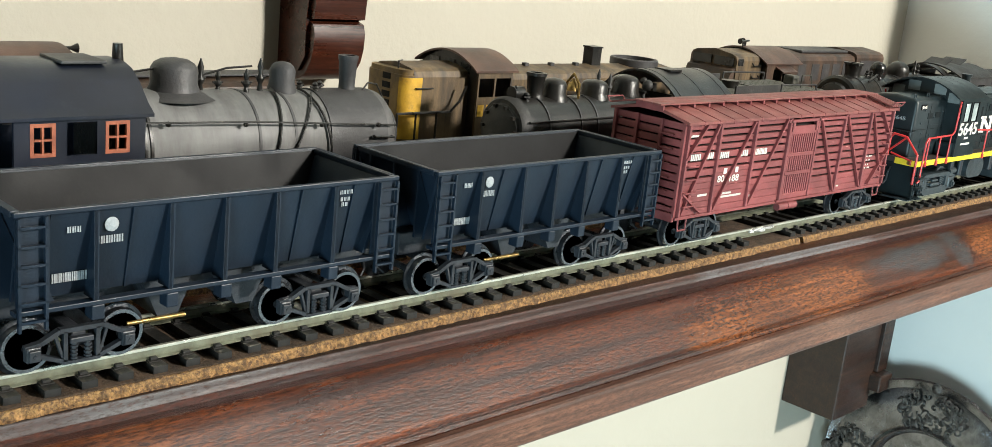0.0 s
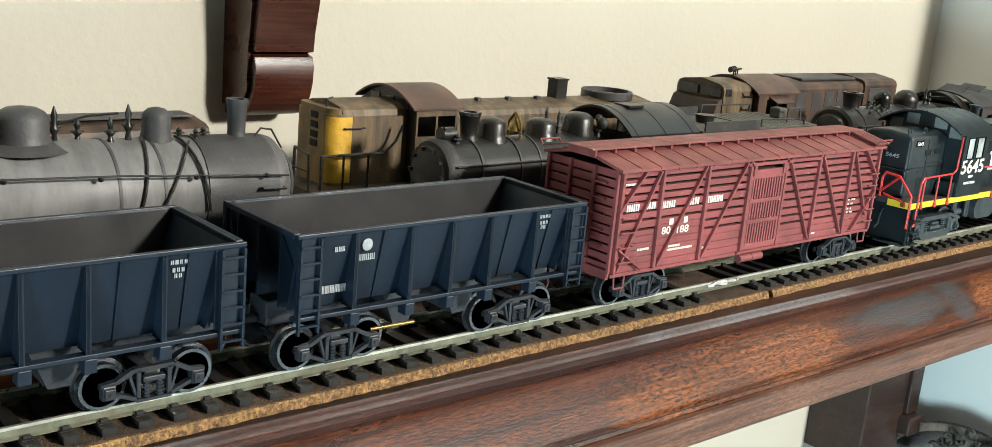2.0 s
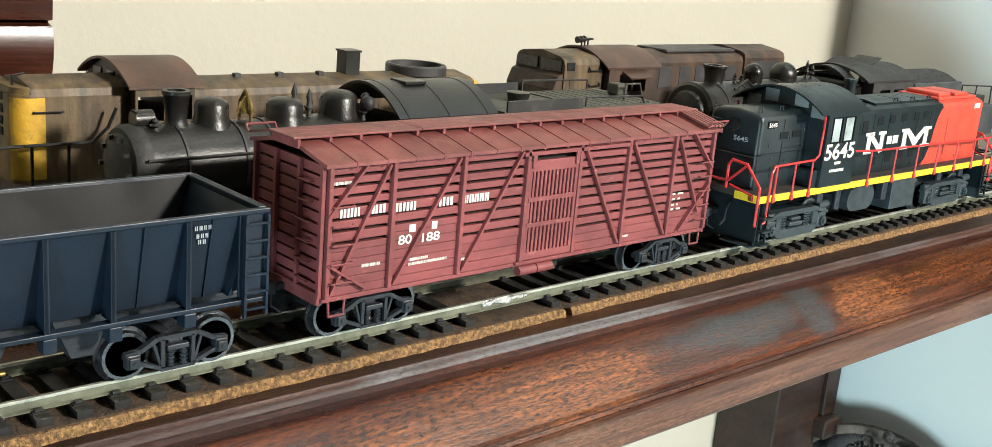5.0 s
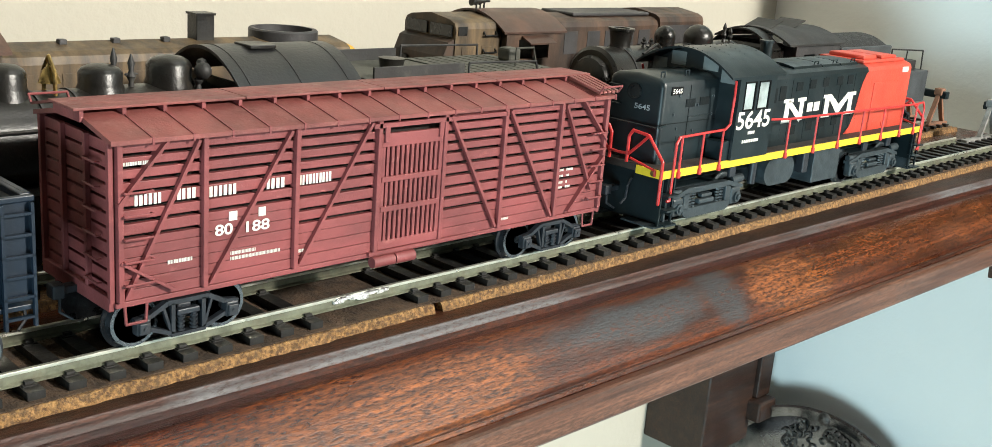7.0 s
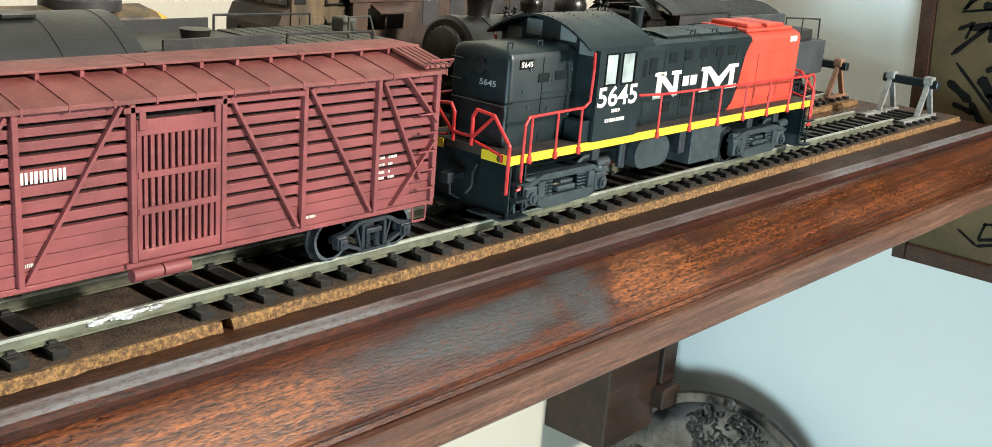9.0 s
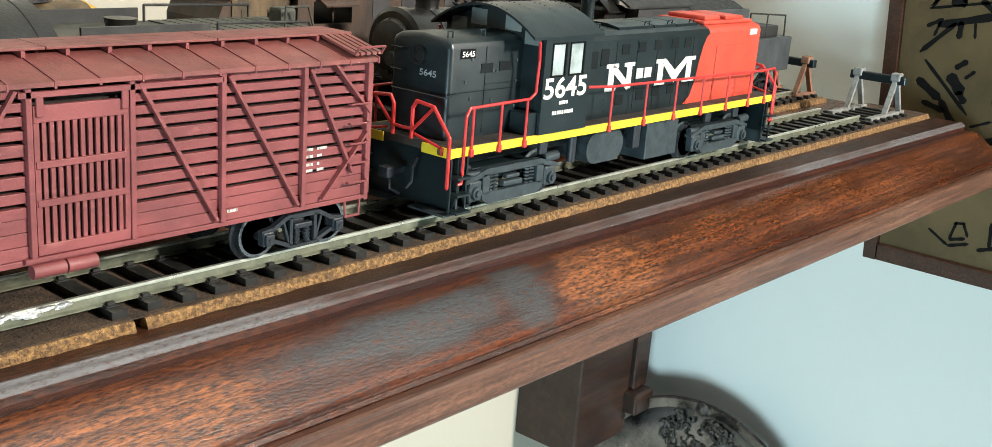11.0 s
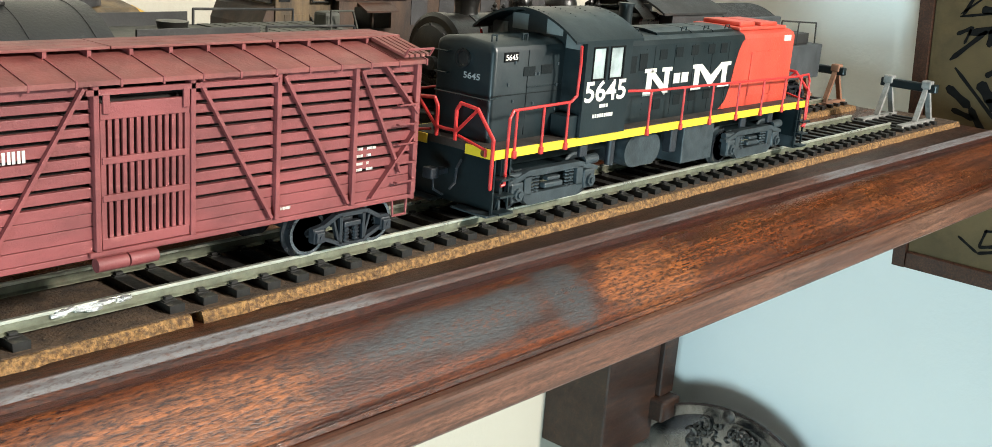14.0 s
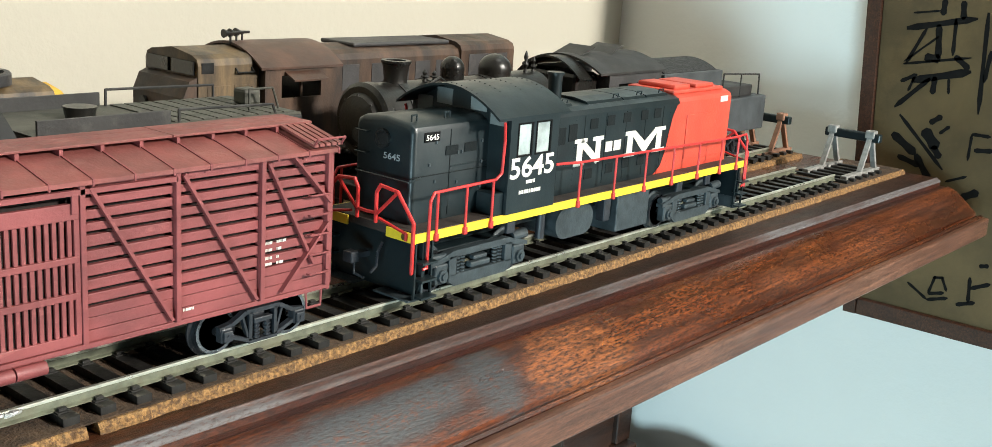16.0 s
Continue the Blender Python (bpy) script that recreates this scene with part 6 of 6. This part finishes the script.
def left_diesel():
    Y = RY
    c = thing("diesel_locomotive", (-15, Y, 0), "rusty red-brown model diesel locomotive behind the grey steamer", "model locomotive", "weathered diesels along the wall")
    diesel_frame(c, -26, -7.6, Y, "rustdiesel")
    part("long_hood", Shape().prism(hood_section(Y, 1.05, 3.58, 0.08), "x", -15.6, -8.3), "rustdiesel", c)
    part("short_hood", Shape().prism(hood_section(Y, 1.05, 3.9, 0.08), "x", -24.5, -19.5), "rustdiesel", c)
    cab_block(c, -19.6, -15.4, Y, 4.0, 0.5, "rustdiesel", "rustroof")
    h = Shape().lathe([(0, 0.04), (0.35, 0.05), (0.5, 0.12), (0.53, 0.13)], (-15.4, Y - 0.2, 4.45), "x", 12).rod((-15.3, Y - 0.2, 4.1), (-15.3, Y - 0.2, 4.45), 0.04, n=6)
    part("horn", h, "iron", c, smooth=True)
    for k in range(6):
        part("hood_door", Shape().box((-15.0 + k * 1.1, Y - 1.07, 1.7), (-14.0 + k * 1.1, Y - 1.05, 3.1), 0.006), "rustdiesel", c)
    part("roof_walk", Shape().box((-15.4, Y - 0.4, 3.68), (-8.5, Y + 0.4, 3.74), 0.01), "smoke", c)
    return c


left_diesel()


# ---- buffer stops at the ends of the tracks ----
def buffer_stop(x, y, legs, label):
    c = thing("buffer_stop", (x, y, -0.425), label, "buffer stop", "buffer stops at the track ends")
    part("cross_beam", Shape().box((x - 0.15, y - 1.25, 0.98), (x + 0.15, y + 1.15, 1.34), 0.05), "locoblack", c, "black cross beam")
    for s in (-1, 1):
        yy = y + s * 0.82
        part("brace", Shape().beam((x, yy, 1.3), (x - 0.75, yy, -0.22), 0.2, 0.16), legs, c)
        part("brace", Shape().beam((x, yy, 1.3), (x + 0.85, yy, -0.22), 0.2, 0.16), legs, c)
        part("cap", Shape().box((x - 0.22, yy - 0.2, 1.12), (x + 0.22, yy + 0.2, 1.46), 0.06), legs, c)
        part("foot", Shape().box((x - 2.4, yy - 0.14, -0.424), (x + 1.2, yy + 0.14, -0.20), 0.03), legs, c)
    for k in range(6):
        part("base_tie", Shape().box((x - 2.9 + k * 0.7, y - 1.2, -0.426), (x - 2.62 + k * 0.7, y + 1.2, -0.28), 0.02), "tie", c)
    return c


buffer_stop(41.6, -0.155, "stopgrey", "grey plastic buffer stop with black cross beam at the track end")
buffer_stop(42.6, MY + 0.15, "steamrust", "dark wooden-legged buffer stop with black beam behind the tender")

# ---- corbel, post, plate and panel on the walls ----
corbel = thing("wall_corbel", (-1.9, 16, 2.5), "dark red-brown carved wooden corbel on the cream wall", "corbel")
half = [(17, 30), (11.5, 30), (11.8, 24), (12.6, 17), (13.6, 11), (14.5, 7.2), (14.85, 5.4), (14.9, 4.75), (15.3, 4.66), (14.95, 4.55), (14.82, 4.2), (14.86, 3.6), (15.0, 3.1), (15.3, 2.65), (15.7, 2.38), (16.2, 2.25), (17, 2.25)]
part("scroll", Shape().prism(half, "x", -3.10, -0.72), "corbel", corbel, smooth=True)
part("side_panel", Shape().prism([(17, 30), (11.9, 30), (12.2, 24), (13.0, 17), (14.0, 11), (14.9, 7.2), (15.2, 4.8), (15.2, 3.3), (15.6, 2.7), (17, 2.6)], "x", -3.24, -3.10), "corbel", corbel)

post = thing("corner_bracket", (44, 15, -22), "dark brown wooden corner bracket under the shelf", "bracket")
part("block", Shape().box((41.2, 12.8, -22), (46.2, 17, -2.71), 0.12), "post", post)
part("cheek", Shape().box((46.2, 12.5, -19.3), (47.6, 14.4, -2.71), 0.1), "post", post)
part("ledge", Shape().box((45.7, 11.9, -20.6), (47.5, 13.4, -19.3), 0.15), "post", post)


def pewter_plate():
    c = thing("pewter_plate", (47.6, 8.2, -33.3), "round embossed pewter plate hung on the pale end wall", "plate")
    o = (47.75, 8.3, -26.4)
    part("dish", Shape().lathe([(1.64, 5.2), (1.2, 5.4), (0.1, 7.2), (-0.5, 7.55), (-0.72, 7.62), (-0.85, 7.5), (-0.7, 7.2), (-0.62, 6.9), (-0.75, 6.6), (-0.95, 5.4), (-0.95, 4.4), (-0.8, 4.1), (-0.95, 3.9), (-0.8, 3.7), (-0.35, 3.5), (-0.3, 0.1)], o, "x", 72), "pewter", c, smooth=True)
    rnd = random.Random(21)
    for q in range(4):
        s = Shape()
        mid = math.pi / 2 + q * math.pi / 2
        for k in range(90):
            a = mid + rnd.uniform(-0.42, 0.42)
            r = rnd.uniform(4.3, 7.2 - abs(a - mid) * 2.2)
            p = (o[0] - 0.98 + rnd.uniform(0, 0.12), o[1] + math.cos(a) * r, o[2] + math.sin(a) * r)
            t, turn = rnd.uniform(0.18, 0.42), rnd.uniform(0, 6.28)
            pts = [(p[0] - 0.03, p[1] + math.cos(turn + w) * t * (1 - w / 6), p[2] + math.sin(turn + w) * t * (1 - w / 6)) for w in (0, 0.9, 1.8, 2.7, 3.6, 4.5)]
            s.pipe(pts, rnd.uniform(0.06, 0.11), 5)
        s.ball((o[0] - 1.0, o[1] + math.cos(mid) * 7.3, o[2] + math.sin(mid) * 7.3), 0.4, 12, (0.5, 1, 1))
        part("ornament", s, "pewterdark", c, "embossed scrollwork", smooth=True)
    return c


pewter_plate()

panel = thing("wall_panel", (47.5, -9, -8.2), "olive-gold panel with black brush strokes in a red-brown frame", "panel")
part("board", Shape().prism([(-19, -7.4), (0.45, -7.4), (2.94, 28), (-19, 28)], "x", 47.2, 49.39), "panel", panel)
part("frame_side", Shape().prism([(0.45, -8.2), (1.05, -8.2), (3.66, 28.6), (2.99, 28.6)], "x", 46.95, 49.39), "frame", panel)
part("frame_side", Shape().box((46.95, -19.6, -8.2), (49.39, -19, 28.6), 0.06), "frame", panel)
part("frame_rail", Shape().box((46.952, -19, -8.2), (49.39, 0.45, -7.4), 0.06), "frame", panel)
part("frame_rail", Shape().box((46.952, -19, 28), (49.39, 2.94, 28.6), 0.06), "frame", panel)


def brush(strokes):
    for a, b, u, v, w in strokes:
        d = Vector((0, u - a, v - b))
        n = Vector((0, -d.z, d.y)).normalized() * w / 2
        pts = [(Vector((0, a, b)) + d * t, k) for t, k in ((0, 0.5), (0.15, 1.0), (0.5, 0.8), (0.85, 1.05), (1.0, 0.3))]
        ring = [p + n * k for p, k in pts] + [p - n * k for p, k in pts[::-1]]
        part("brush_stroke", Shape().prism([(p.y, p.z) for p in ring], "x", 47.17, 47.2), "ink", panel)


brush([(-0.0, 6.2, -1.2, 6.4, 0.10), (0.2, 5.5, -2.8, 6.2, 0.30), (-1.2, 5.8, -1.4, 4.3, 0.30), (-1.9, 6.1, -2.0, 4.5, 0.17), (-1.3, 6.9, -1.3, 6.2, 0.27),
       (-2.1, 6.9, -2.2, 6.1, 0.27), (-0.7, 5.6, 0.0, 3.9, 0.17), (-1.3, 5.3, 0.1, 4.0, 0.10), (0.1, 3.9, -2.8, 4.5, 0.13), (-0.8, 4.3, -1.5, 4.3, 0.40),
       (-0.4, 3.2, -2.9, 3.9, 0.37), (0.1, 3.1, -0.6, 3.5, 0.20), (-2.1, 4.5, -2.8, 4.0, 0.27), (-1.4, 3.5, -1.4, 2.7, 0.27), (-2.0, 3.5, -2.1, 2.8, 0.13),
       (-1.2, 3.4, 0.2, 1.9, 0.23), (-0.5, 3.4, -0.3, 2.7, 0.13)])
brush([(-0.1, 1.6, -2.4, -0.6, 0.17), (-1.3, 1.1, -2.0, 0.3, 0.53), (-1.5, 1.4, -2.0, 1.8, 0.27), (-2.0, 1.0, -2.4, 1.4, 0.17), (-1.8, 0.4, -2.2, -0.1, 0.33),
       (0.1, 0.7, -1.1, -0.1, 0.40), (-0.3, -0.3, -1.4, -0.6, 0.27), (-1.1, -0.1, -1.9, -1.2, 0.33), (-2.6, -1.1, -3.5, -0.7, 0.13), (-3.4, -1.7, -4.1, -1.3, 0.37)])
brush([(-3.2, 6.5, -3.5, 2.1, 0.20), (-3.6, 4.9, -3.5, 3.5, 0.20), (-3.4, 1.2, -4.2, 1.2, 0.17), (-3.4, 1.2, -3.4, -0.0, 0.13), (-3.6, 0.5, -4.4, 0.6, 0.23)])
brush([(-1.7, -6.1, -2.7, -6.7, 0.13), (-2.7, -6.7, -3.6, -6.4, 0.17), (-2.9, -5.5, -2.7, -6.4, 0.13), (-2.7, -6.4, -3.4, -6.2, 0.17), (-3.2, -5.5, -3.5, -6.1, 0.13),
       (-2.8, -5.6, -3.3, -5.5, 0.13), (-4.0, -6.6, -4.8, -6.3, 0.20), (-4.4, -5.2, -4.5, -6.4, 0.17), (-4.5, -5.7, -5.3, -5.3, 0.20), (-4.7, -4.6, -5.1, -4.5, 0.20)])
